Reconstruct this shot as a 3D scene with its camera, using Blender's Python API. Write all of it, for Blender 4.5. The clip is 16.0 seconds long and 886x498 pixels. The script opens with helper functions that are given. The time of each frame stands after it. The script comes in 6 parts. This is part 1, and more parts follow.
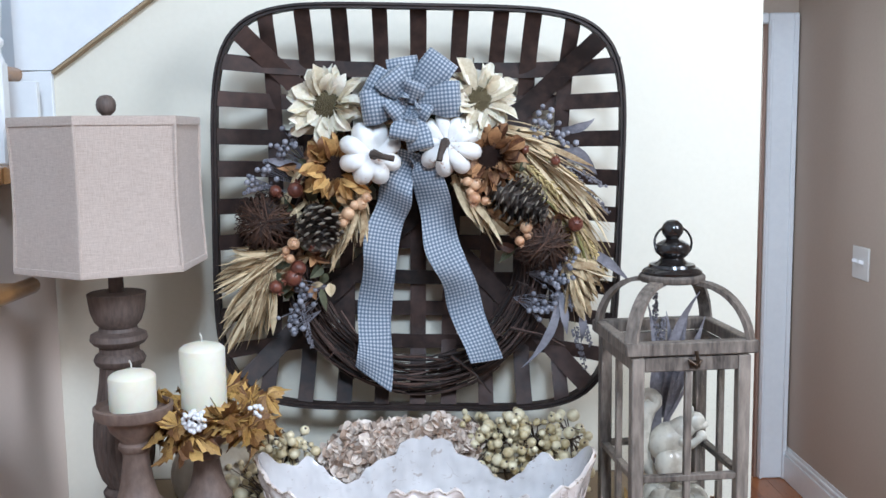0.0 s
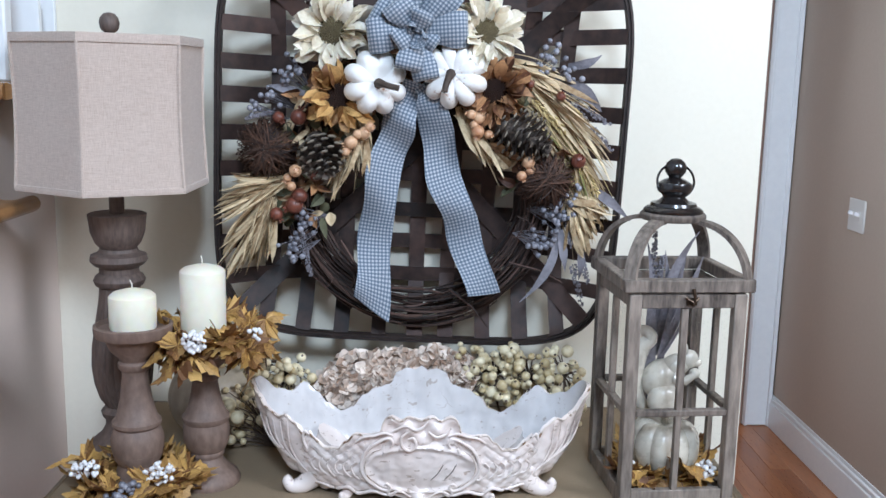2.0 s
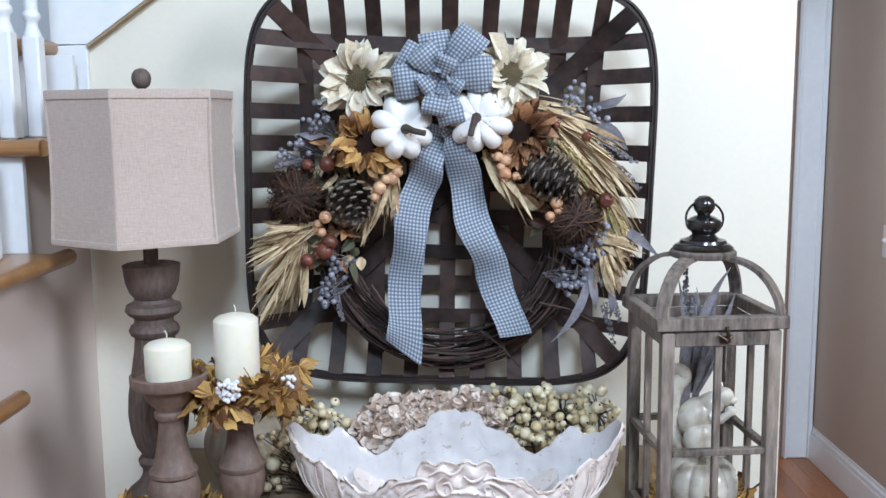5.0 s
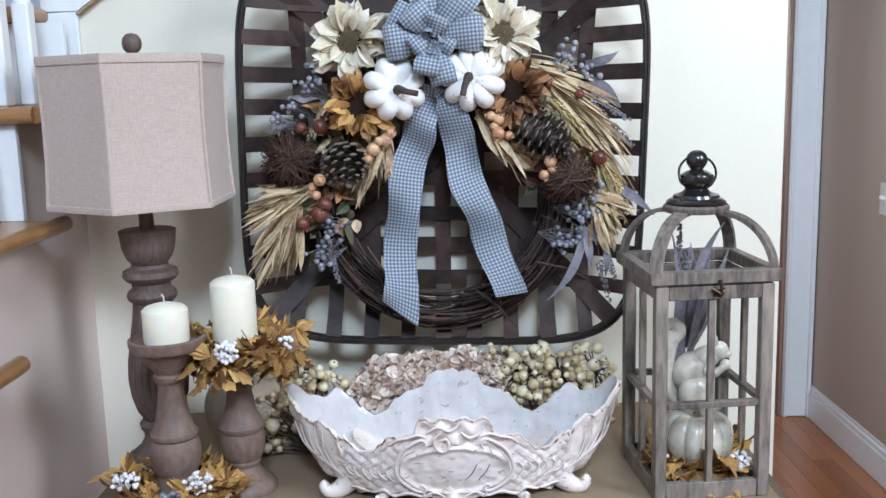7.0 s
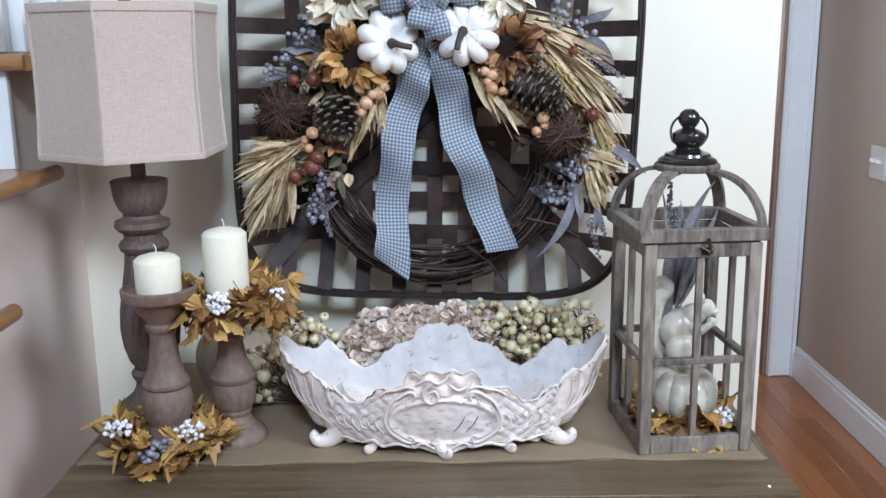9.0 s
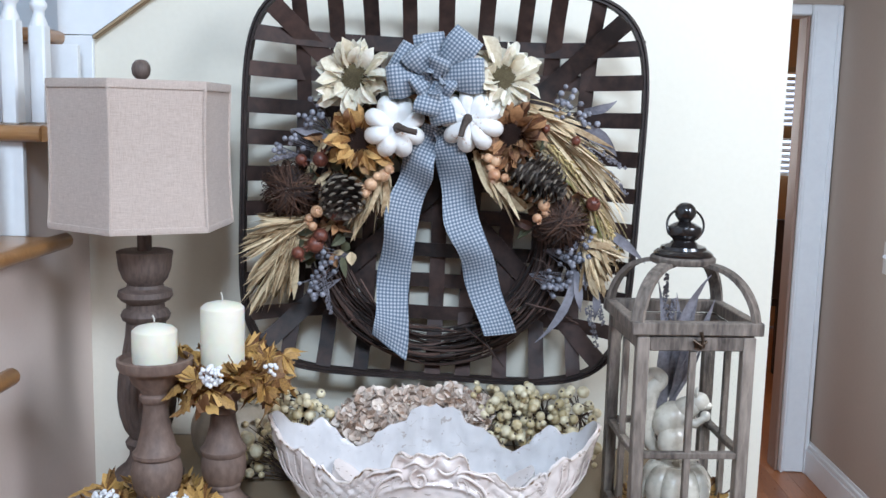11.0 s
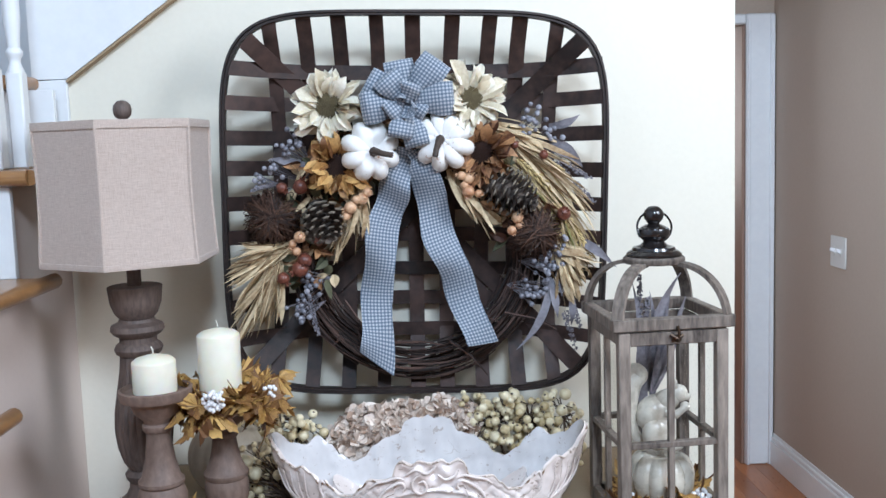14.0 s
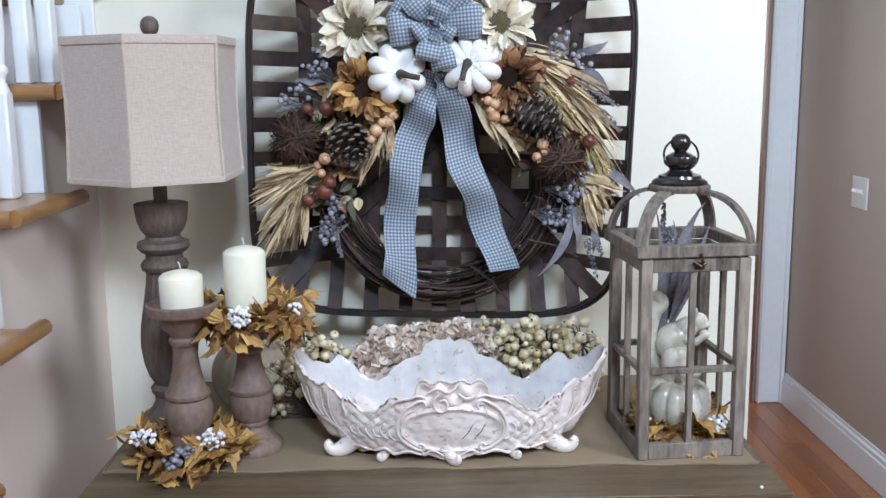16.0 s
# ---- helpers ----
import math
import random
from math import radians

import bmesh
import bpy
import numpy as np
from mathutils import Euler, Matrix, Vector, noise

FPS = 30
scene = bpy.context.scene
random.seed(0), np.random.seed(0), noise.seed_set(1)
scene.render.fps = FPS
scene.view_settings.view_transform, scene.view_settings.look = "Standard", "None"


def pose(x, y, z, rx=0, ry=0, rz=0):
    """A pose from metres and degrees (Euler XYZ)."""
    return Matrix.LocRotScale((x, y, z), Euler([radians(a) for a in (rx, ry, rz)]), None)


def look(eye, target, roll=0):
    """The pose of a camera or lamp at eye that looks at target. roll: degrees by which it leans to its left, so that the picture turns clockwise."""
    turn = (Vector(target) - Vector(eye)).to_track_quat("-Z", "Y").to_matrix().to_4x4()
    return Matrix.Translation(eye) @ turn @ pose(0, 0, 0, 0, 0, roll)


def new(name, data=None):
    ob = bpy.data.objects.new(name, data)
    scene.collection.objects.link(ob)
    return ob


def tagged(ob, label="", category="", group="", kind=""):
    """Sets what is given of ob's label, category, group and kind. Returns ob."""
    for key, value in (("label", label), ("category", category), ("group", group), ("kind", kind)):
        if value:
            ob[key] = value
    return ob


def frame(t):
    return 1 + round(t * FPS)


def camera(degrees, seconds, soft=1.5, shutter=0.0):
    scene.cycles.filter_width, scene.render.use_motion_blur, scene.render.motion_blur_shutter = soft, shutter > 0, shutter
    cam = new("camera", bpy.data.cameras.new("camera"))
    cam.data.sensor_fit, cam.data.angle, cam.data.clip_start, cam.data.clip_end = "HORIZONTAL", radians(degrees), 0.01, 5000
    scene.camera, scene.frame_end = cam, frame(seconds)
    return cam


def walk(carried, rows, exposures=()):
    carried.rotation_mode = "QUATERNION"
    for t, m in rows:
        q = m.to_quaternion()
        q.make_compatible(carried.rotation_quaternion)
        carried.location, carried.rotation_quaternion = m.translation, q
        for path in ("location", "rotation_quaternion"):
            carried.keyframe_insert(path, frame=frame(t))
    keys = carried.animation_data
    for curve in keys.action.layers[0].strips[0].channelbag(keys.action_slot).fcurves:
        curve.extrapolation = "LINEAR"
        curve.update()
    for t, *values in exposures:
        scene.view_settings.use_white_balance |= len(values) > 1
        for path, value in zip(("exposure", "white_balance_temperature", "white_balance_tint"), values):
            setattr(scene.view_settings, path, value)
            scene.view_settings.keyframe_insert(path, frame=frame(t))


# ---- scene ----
cam = camera(50.0, 16.0)
PATH = [
    (0, (-0.012, 0.052, 1.52), (0.018, 2.037, 1.279), -0.8),
    (0.5, (-0.009, 0.056, 1.512), (0.006, 2.037, 1.239), -0.9),
    (1, (-0.011, 0.057, 1.509), (-0.007, 2.034, 1.208), -0.8),
    (1.5, (-0.019, 0.05, 1.498), (-0.004, 2.025, 1.18), 0.6),
    (2, (-0.027, 0.046, 1.496), (0.018, 2.014, 1.141), 1.2),
    (2.5, (-0.019, 0.044, 1.499), (0.027, 2.008, 1.123), -1.1),
    (3, (-0.027, 0.043, 1.498), (-0.023, 2.009, 1.133), 0.2),
    (3.5, (-0.02, 0.038, 1.501), (-0.03, 2.005, 1.141), -1.0),
    (4, (-0.029, 0.04, 1.508), (-0.053, 2.009, 1.162), -0.7),
    (6.5, (-0.017, 0.041, 1.514), (-0.027, 2.029, 1.301), -0.3),
    (7, (-0.015, 0.032, 1.494), (-0.037, 2.002, 1.149), -1.6),
    (7.5, (-0.017, 0.022, 1.483), (-0.045, 1.975, 1.052), -1.5),
    (8, (-0.018, 0.023, 1.482), (-0.044, 1.973, 1.038), -1.2),
    (10.5, (0.003, 0.017, 1.509), (0.021, 1.988, 1.171), -0.2),
    (11, (0.032, 0.008, 1.506), (-0.023, 1.988, 1.23), 1.4),
    (11.5, (0.029, -0.019, 1.517), (-0.125, 1.964, 1.307), -1.5),
    (12, (-0.017, -0.032, 1.513), (-0.023, 1.961, 1.34), -1.2),
    (12.5, (-0.018, -0.052, 1.511), (0.012, 1.939, 1.32), -1.7),
    (13, (-0.027, -0.067, 1.503), (-0.065, 1.922, 1.3), -2.6),
    (13.5, (-0.029, -0.075, 1.502), (0.003, 1.913, 1.287), -2.2),
    (14, (-0.031, -0.072, 1.501), (0.022, 1.914, 1.274), -1.9),
    (14.5, (-0.033, -0.078, 1.492), (-0.026, 1.908, 1.254), -1.2),
    (15, (-0.035, -0.076, 1.486), (-0.017, 1.906, 1.213), -0.5),
    (15.5, (-0.039, -0.081, 1.476), (-0.018, 1.895, 1.172), -0.6),
    (16, (-0.054, -0.083, 1.472), (-0.031, 1.886, 1.12), -0.7),
]
walk(cam, [(t, look(eye, target, roll)) for t, eye, target, roll in PATH], [(0.0, -0.075, 5710, 12)])

# ---- world and lights ----
world = bpy.data.worlds.new("world")
scene.world = world
world.use_nodes = True
sky = world.node_tree.nodes.new("ShaderNodeTexSky")
sky.sky_type, sky.sun_disc = "NISHITA", False
sky.sun_elevation, sky.sun_rotation = radians(38), radians(140)
world.node_tree.links.new(sky.outputs[0], world.node_tree.nodes["Background"].inputs[0])
world.node_tree.nodes["Background"].inputs[1].default_value = 0.1


def window_light(name, eye, target, w, h, power, color):
    lamp = bpy.data.lights.new(name, "AREA")
    lamp.shape, lamp.size, lamp.size_y, lamp.energy, lamp.color = "RECTANGLE", w, h, power, color
    ob = new(name, lamp)
    ob.matrix_world = look(eye, target)
    return ob


window_light("window_daylight", (1.512, 0.45, 2.25), (-0.6, 1.6, 1.2), 0.6, 0.8, 36, (0.91, 0.935, 0.93))
window_light("entry_daylight", (0.45, -2.56, 4.15), (-0.1, 1.8, 1.3), 1.0, 0.9, 186, (0.765, 0.90, 1.0))
# added fill that brightens the door casing and hall; no known source there
window_light("hall_fill_light", (0.70, 3.05, 1.35), (1.53, 3.45, 1.2), 0.9, 1.8, 6, (0.86, 0.94, 1.0))
window_light("study_daylight", (1.0, 6.9, 1.6), (1.2, 5.0, 1.2), 1.2, 1.2, 40, (1.0, 0.93, 0.82))

# ---- materials ----
MATS = {}


def graph(name, rough=0.5, metal=0.0, coat=0.0, sheen=0.0, spec=0.5):
    m = bpy.data.materials.new(name)
    m.use_nodes = True
    nt = m.node_tree
    b = nt.nodes["Principled BSDF"]
    b.inputs["Roughness"].default_value = rough
    b.inputs["Metallic"].default_value = metal
    b.inputs["Coat Weight"].default_value = coat
    b.inputs["Sheen Weight"].default_value = sheen
    b.inputs["Specular IOR Level"].default_value = spec
    MATS[name] = m
    return m, nt, b


def ramp(nt, fac, stops):
    r = nt.nodes.new("ShaderNodeValToRGB")
    el = r.color_ramp.elements
    while len(el) < len(stops):
        el.new(0.5)
    for e, (p, c) in zip(el, stops):
        e.position, e.color = p, (*c, 1)
    nt.links.new(fac, r.inputs[0])
    return r.outputs[0]


def noise_tex(nt, scale, stretch=(1, 1, 1), detail=4.0, kind="Object", rough=0.55):
    tc = nt.nodes.new("ShaderNodeTexCoord")
    mp = nt.nodes.new("ShaderNodeMapping")
    mp.inputs["Scale"].default_value = stretch
    n = nt.nodes.new("ShaderNodeTexNoise")
    n.inputs["Scale"].default_value, n.inputs["Detail"].default_value, n.inputs["Roughness"].default_value = scale, detail, rough
    nt.links.new(tc.outputs[kind], mp.inputs[0])
    nt.links.new(mp.outputs[0], n.inputs["Vector"])
    return n.outputs["Fac"]


def mixc(nt, fac, a, b, mode="MIX"):
    x = nt.nodes.new("ShaderNodeMix")
    x.data_type, x.blend_type = "RGBA", mode
    for sock, val in ((x.inputs[0], fac), (x.inputs[6], a), (x.inputs[7], b)):
        if isinstance(val, bpy.types.NodeSocket):
            nt.links.new(val, sock)
        elif isinstance(val, tuple):
            sock.default_value = (*val, 1)
        else:
            sock.default_value = val
    return x.outputs[2]


def calc(nt, op, a, b=0.0, c=0.0):
    x = nt.nodes.new("ShaderNodeMath")
    x.operation = op
    for sock, val in zip(x.inputs, (a, b, c)):
        if isinstance(val, bpy.types.NodeSocket):
            nt.links.new(val, sock)
        else:
            sock.default_value = val
    return x.outputs[0]


def bump(nt, b, height, strength=0.3, dist=0.002):
    x = nt.nodes.new("ShaderNodeBump")
    x.inputs["Strength"].default_value, x.inputs["Distance"].default_value = strength, dist
    nt.links.new(height, x.inputs["Height"])
    nt.links.new(x.outputs[0], b.inputs["Normal"])


def surface(name, dark, light, rough=0.5, big=3.0, fine=60.0, stretch=(1, 1, 1), relief=0.2, dist=0.002, vary=0.0, island=False,
            kind="Object", metal=0.0, coat=0.0, sheen=0.0, spec=0.5, lo=0.3, hi=0.7, subsurface=0.0):
    """Two scales of variation between two colours, fine relief, and a shift from piece to piece."""
    m, nt, b = graph(name, rough, metal, coat, sheen, spec)
    n1 = noise_tex(nt, big, stretch, 3.0, kind)
    n2 = noise_tex(nt, fine, stretch, 6.0, kind)
    f = calc(nt, "MULTIPLY_ADD", n2, 0.55, calc(nt, "MULTIPLY", n1, 0.45))
    if vary:
        if island:
            rnd = calc(nt, "FRACT", calc(nt, "ADD", nt.nodes.new("ShaderNodeNewGeometry").outputs["Random Per Island"], nt.nodes.new("ShaderNodeObjectInfo").outputs["Random"]))
        else:
            rnd = nt.nodes.new("ShaderNodeObjectInfo").outputs["Random"]
        f = calc(nt, "ADD", f, calc(nt, "MULTIPLY", calc(nt, "SUBTRACT", rnd, 0.5), vary))
    nt.links.new(ramp(nt, f, [(lo, dark), (hi, light)]), b.inputs["Base Color"])
    rr = calc(nt, "MULTIPLY_ADD", n2, 0.16, rough - 0.08)
    nt.links.new(rr, b.inputs["Roughness"])
    if relief:
        bump(nt, b, n2, relief, dist)
    if subsurface:
        b.inputs["Subsurface Weight"].default_value = subsurface
        b.inputs["Subsurface Scale"].default_value = 0.01
        b.inputs["Subsurface Radius"].default_value = (1.0, 0.7, 0.4)
    return m


surface("cream_wall_paint", (0.76, 0.712, 0.592), (0.80, 0.752, 0.632), 0.62, 1.2, 90, relief=0.08, dist=0.001)
surface("panel_paint", (0.69, 0.575, 0.51), (0.73, 0.615, 0.55), 0.6, 1.2, 90, relief=0.08, dist=0.001)
# tone of the unseen walls, picked so their bounce warms the shadows
surface("warm_bounce_paint", (0.40, 0.29, 0.20), (0.45, 0.33, 0.235), 0.6, 1.2, 90, relief=0.08, dist=0.001)
surface("hall_wall_paint", (0.42, 0.335, 0.265), (0.46, 0.375, 0.30), 0.6, 1.2, 90, relief=0.08, dist=0.001)
surface("blue_white_paint", (0.62, 0.66, 0.70), (0.66, 0.70, 0.74), 0.6, 1.2, 90, relief=0.08, dist=0.001)
surface("white_trim_paint", (0.76, 0.77, 0.78), (0.83, 0.84, 0.84), 0.35, 2.0, 40, relief=0.05, dist=0.001)
surface("ceiling_paint", (0.62, 0.60, 0.56), (0.66, 0.64, 0.60), 0.8, 1.5, 80, relief=0.1)
# brown holds the jamb's shade and the orange light from the study
surface("jamb_shade_brown", (0.22, 0.135, 0.10), (0.34, 0.22, 0.165), 0.5, 3, 40, stretch=(6, 6, 0.6), relief=0.1, dist=0.001)
surface("study_wall_paint", (0.42, 0.24, 0.11), (0.48, 0.28, 0.13), 0.6, 1.2, 60)
surface("oak_tread", (0.25, 0.12, 0.04), (0.42, 0.22, 0.085), 0.32, 3, 26, stretch=(1, 9, 9), relief=0.08, dist=0.001, vary=0.1, coat=0.25)
surface("floor_board", (0.18, 0.054, 0.014), (0.36, 0.13, 0.038), 0.3, 2, 22, stretch=(9, 1, 9), relief=0.06, dist=0.001, vary=0.25, coat=0.15)
surface("table_wood", (0.035, 0.023, 0.012), (0.19, 0.135, 0.075), 0.42, 4, 38, stretch=(1, 14, 14), relief=0.35, dist=0.001, vary=0.08)
surface("basket_wood", (0.012, 0.0065, 0.005), (0.072, 0.038, 0.029), 0.62, 5, 45, stretch=(1, 1, 1), relief=0.35, dist=0.0015, vary=0.18, lo=0.36, hi=0.68)
surface("basket_rim_wood", (0.009, 0.0055, 0.0045), (0.042, 0.025, 0.02), 0.6, 6, 60, relief=0.3, dist=0.0015)
surface("lamp_wood", (0.055, 0.037, 0.03), (0.19, 0.137, 0.113), 0.6, 8, 55, stretch=(3, 3, 0.6), relief=0.3, dist=0.0015)
surface("candlestick_wood", (0.105, 0.068, 0.052), (0.265, 0.182, 0.142), 0.6, 10, 70, stretch=(1.4, 1.4, 0.7), relief=0.3, dist=0.0012, vary=0.05)
surface("lantern_wood", (0.03, 0.022, 0.018), (0.37, 0.305, 0.25), 0.6, 6, 42, stretch=(3, 3, 0.6), relief=0.35, dist=0.0015, vary=0.15, lo=0.28, hi=0.74)
surface("candle_wax", (0.80, 0.75, 0.60), (0.86, 0.82, 0.69), 0.42, 8, 50, relief=0.03, subsurface=0.5)
surface("wick_string", (0.55, 0.52, 0.45), (0.7, 0.66, 0.58), 0.9, 50, 300)
surface("black_metal", (0.008, 0.007, 0.007), (0.02, 0.016, 0.015), 0.22, 12, 90, relief=0.06, coat=0.5)
surface("bronze_metal", (0.05, 0.035, 0.025), (0.13, 0.09, 0.06), 0.38, 30, 160, metal=0.8)
surface("vine_bark", (0.014, 0.008, 0.006), (0.10, 0.056, 0.042), 0.75, 14, 120, relief=0.6, dist=0.001, vary=0.5, island=True)
surface("dry_husk", (0.25, 0.155, 0.07), (0.75, 0.60, 0.375), 0.7, 14, 110, stretch=(1, 1, 1), relief=0.5, dist=0.001, vary=0.4, island=True)
surface("twig_pumpkin", (0.018, 0.008, 0.005), (0.12, 0.058, 0.034), 0.75, 14, 120, relief=0.5, dist=0.001, vary=0.5, island=True)
surface("wheat_straw", (0.36, 0.255, 0.09), (0.68, 0.53, 0.255), 0.6, 14, 120, relief=0.3, dist=0.001, vary=0.4, island=True)
surface("green_straw", (0.20, 0.20, 0.06), (0.42, 0.42, 0.16), 0.6, 14, 120, relief=0.3, dist=0.001, vary=0.4, island=True)
surface("cream_petal", (0.60, 0.51, 0.35), (0.92, 0.87, 0.74), 0.7, 16, 120, relief=0.3, dist=0.001, vary=0.3, island=True, subsurface=0.1)
surface("gold_petal", (0.15, 0.055, 0.012), (0.66, 0.40, 0.14), 0.6, 30, 160, relief=0.35, dist=0.001, vary=0.45, island=True)
surface("rust_petal", (0.075, 0.026, 0.012), (0.46, 0.24, 0.105), 0.6, 30, 160, relief=0.35, dist=0.001, vary=0.45, island=True)
surface("flower_heart", (0.014, 0.006, 0.004), (0.055, 0.024, 0.014), 0.9, 60, 300, relief=1.0, dist=0.003)
surface("cream_heart", (0.06, 0.045, 0.02), (0.24, 0.19, 0.10), 0.9, 60, 300, relief=1.0, dist=0.003)
surface("cone_scale", (0.018, 0.013, 0.011), (0.16, 0.125, 0.10), 0.65, 22, 140, relief=0.5, dist=0.001, vary=0.25, island=True)
surface("cone_tip", (0.10, 0.085, 0.065), (0.32, 0.28, 0.22), 0.65, 22, 140, relief=0.4, dist=0.001, vary=0.3, island=True)
surface("pumpkin_white", (0.46, 0.28, 0.17), (0.90, 0.88, 0.84), 0.55, 24, 110, relief=0.3, dist=0.002, lo=0.33, hi=0.42)
surface("dark_stem", (0.03, 0.02, 0.016), (0.10, 0.07, 0.05), 0.7, 20, 90, relief=0.4)
surface("peach_berry", (0.42, 0.20, 0.10), (0.72, 0.47, 0.28), 0.35, 30, 120, relief=0.1, dist=0.001, vary=0.2)
surface("red_berry", (0.075, 0.022, 0.014), (0.23, 0.075, 0.045), 0.38, 30, 120, relief=0.15, dist=0.001, vary=0.15)
surface("blue_berry", (0.085, 0.085, 0.105), (0.34, 0.335, 0.37), 0.55, 60, 300, relief=0.2, dist=0.001, vary=0.3)
surface("lavender_leaf", (0.11, 0.102, 0.115), (0.28, 0.262, 0.285), 0.75, 22, 140, relief=0.4, dist=0.001, vary=0.3, island=True)
surface("green_leaf", (0.035, 0.04, 0.02), (0.12, 0.115, 0.06), 0.7, 22, 140, relief=0.3, vary=0.3, island=True)
surface("maple_leaf", (0.135, 0.052, 0.014), (0.58, 0.345, 0.10), 0.55, 24, 120, relief=0.3, dist=0.001, vary=0.55, island=True)
surface("white_bead", (0.72, 0.70, 0.70), (0.88, 0.87, 0.87), 0.22, 40, 200, relief=0.0, coat=0.4)
surface("cream_berry", (0.52, 0.40, 0.20), (0.91, 0.80, 0.55), 0.32, 30, 90, relief=0.08, dist=0.001, vary=0.35)
surface("twig_bark", (0.05, 0.035, 0.025), (0.17, 0.12, 0.09), 0.8, 30, 160, relief=0.4, vary=0.2)
surface("taupe_petal", (0.40, 0.27, 0.19), (0.86, 0.75, 0.65), 0.75, 25, 140, relief=0.35, dist=0.001, vary=0.45, island=True)
surface("burlap_runner", (0.195, 0.14, 0.085), (0.32, 0.24, 0.152), 0.85, 4, 500, relief=0.5, dist=0.001)
surface("pearl_pumpkin", (0.42, 0.375, 0.30), (0.66, 0.615, 0.52), 0.28, 10, 50, relief=0.1, dist=0.001, coat=0.3)
surface("plastic_plate", (0.66, 0.64, 0.60), (0.70, 0.68, 0.64), 0.35, 5, 60, relief=0.0)
surface("blind_slat", (0.66, 0.64, 0.58), (0.74, 0.72, 0.66), 0.5, 5, 60)
surface("dark_chair_wood", (0.015, 0.01, 0.008), (0.05, 0.03, 0.022), 0.5, 5, 60)
surface("tan_box_card", (0.30, 0.21, 0.12), (0.42, 0.31, 0.19), 0.8, 5, 60)


def make_glass():
    m, nt, b = graph("clear_glass", 0.02)
    b.inputs["Transmission Weight"].default_value = 1.0
    b.inputs["IOR"].default_value = 1.02
    b.inputs["Base Color"].default_value = (0.97, 0.985, 0.98, 1)


def make_gingham():
    m, nt, b = graph("gingham_cloth", 0.85, sheen=0.3)
    uv = nt.nodes.new("ShaderNodeUVMap")
    sep = nt.nodes.new("ShaderNodeSeparateXYZ")
    nt.links.new(uv.outputs[0], sep.inputs[0])
    bands = []
    for k in (0, 1):
        w = calc(nt, "SINE", calc(nt, "MULTIPLY", sep.outputs[k], 2 * math.pi / 0.0074))
        bands.append(calc(nt, "MULTIPLY_ADD", calc(nt, "TANH", calc(nt, "MULTIPLY", w, 3.0)), 0.5, 0.5))
    f = calc(nt, "MULTIPLY", calc(nt, "ADD", bands[0], bands[1]), 0.5)
    n = noise_tex(nt, 900, (1, 1, 1), 2.0, "UV")
    col = ramp(nt, f, [(0.0, (0.50, 0.52, 0.55)), (0.5, (0.165, 0.205, 0.26)), (1.0, (0.060, 0.090, 0.135))])
    nt.links.new(mixc(nt, calc(nt, "MULTIPLY", n, 0.18), col, (0.5, 0.54, 0.60)), b.inputs["Base Color"])
    bump(nt, b, n, 0.3, 0.0006)


def make_linen():
    m, nt, b = graph("linen_cloth", 0.9, sheen=0.25)
    a = noise_tex(nt, 95, (9, 9, 0.7), 3.0)
    c = noise_tex(nt, 95, (0.7, 0.7, 9), 3.0)
    big = noise_tex(nt, 6, (1, 1, 1), 2.0)
    f = calc(nt, "ADD", calc(nt, "MULTIPLY", calc(nt, "ADD", a, c), 0.42), calc(nt, "MULTIPLY", big, 0.16))
    nt.links.new(ramp(nt, f, [(0.3, (0.40, 0.31, 0.255)), (0.68, (0.62, 0.515, 0.445))]), b.inputs["Base Color"])
    bump(nt, b, f, 0.35, 0.001)


def make_ceramic(name, lo, hi, rough, amount):
    """White glaze with fine brown crazing and worn brown stains."""
    m, nt, b = graph(name, rough, coat=0.4)
    tc = nt.nodes.new("ShaderNodeTexCoord")
    vor = nt.nodes.new("ShaderNodeTexVoronoi")
    vor.feature = "DISTANCE_TO_EDGE"
    vor.inputs["Scale"].default_value = 26
    wob = nt.nodes.new("ShaderNodeTexNoise")
    wob.inputs["Scale"].default_value = 18
    add = nt.nodes.new("ShaderNodeVectorMath")
    add.operation = "MULTIPLY_ADD"
    add.inputs[1].default_value = (0.05, 0.05, 0.05)
    nt.links.new(tc.outputs["Object"], wob.inputs["Vector"])
    nt.links.new(wob.outputs["Color"], add.inputs[0])
    nt.links.new(tc.outputs["Object"], add.inputs[2])
    nt.links.new(add.outputs[0], vor.inputs["Vector"])
    line = calc(nt, "LESS_THAN", vor.outputs["Distance"], 0.010)
    gate = calc(nt, "MULTIPLY", calc(nt, "GREATER_THAN", noise_tex(nt, 14), 0.60), 0.45)
    fleck = calc(nt, "GREATER_THAN", noise_tex(nt, 75, detail=2.0), 0.69)
    stain = calc(nt, "MINIMUM", calc(nt, "ADD", calc(nt, "MULTIPLY", line, gate), calc(nt, "MULTIPLY", fleck, 0.7)), 1.0)
    base = ramp(nt, noise_tex(nt, 9), [(0.3, lo), (0.65, hi)])
    rub = calc(nt, "MULTIPLY", calc(nt, "GREATER_THAN", noise_tex(nt, 46, (1, 1, 2.6), 3.0), 0.665), amount)
    stain = calc(nt, "MAXIMUM", stain, rub)
    nt.links.new(mixc(nt, calc(nt, "MULTIPLY", stain, 0.6), base, (0.25, 0.15, 0.08)), b.inputs["Base Color"])
    bump(nt, b, noise_tex(nt, 40), 0.18, 0.002)


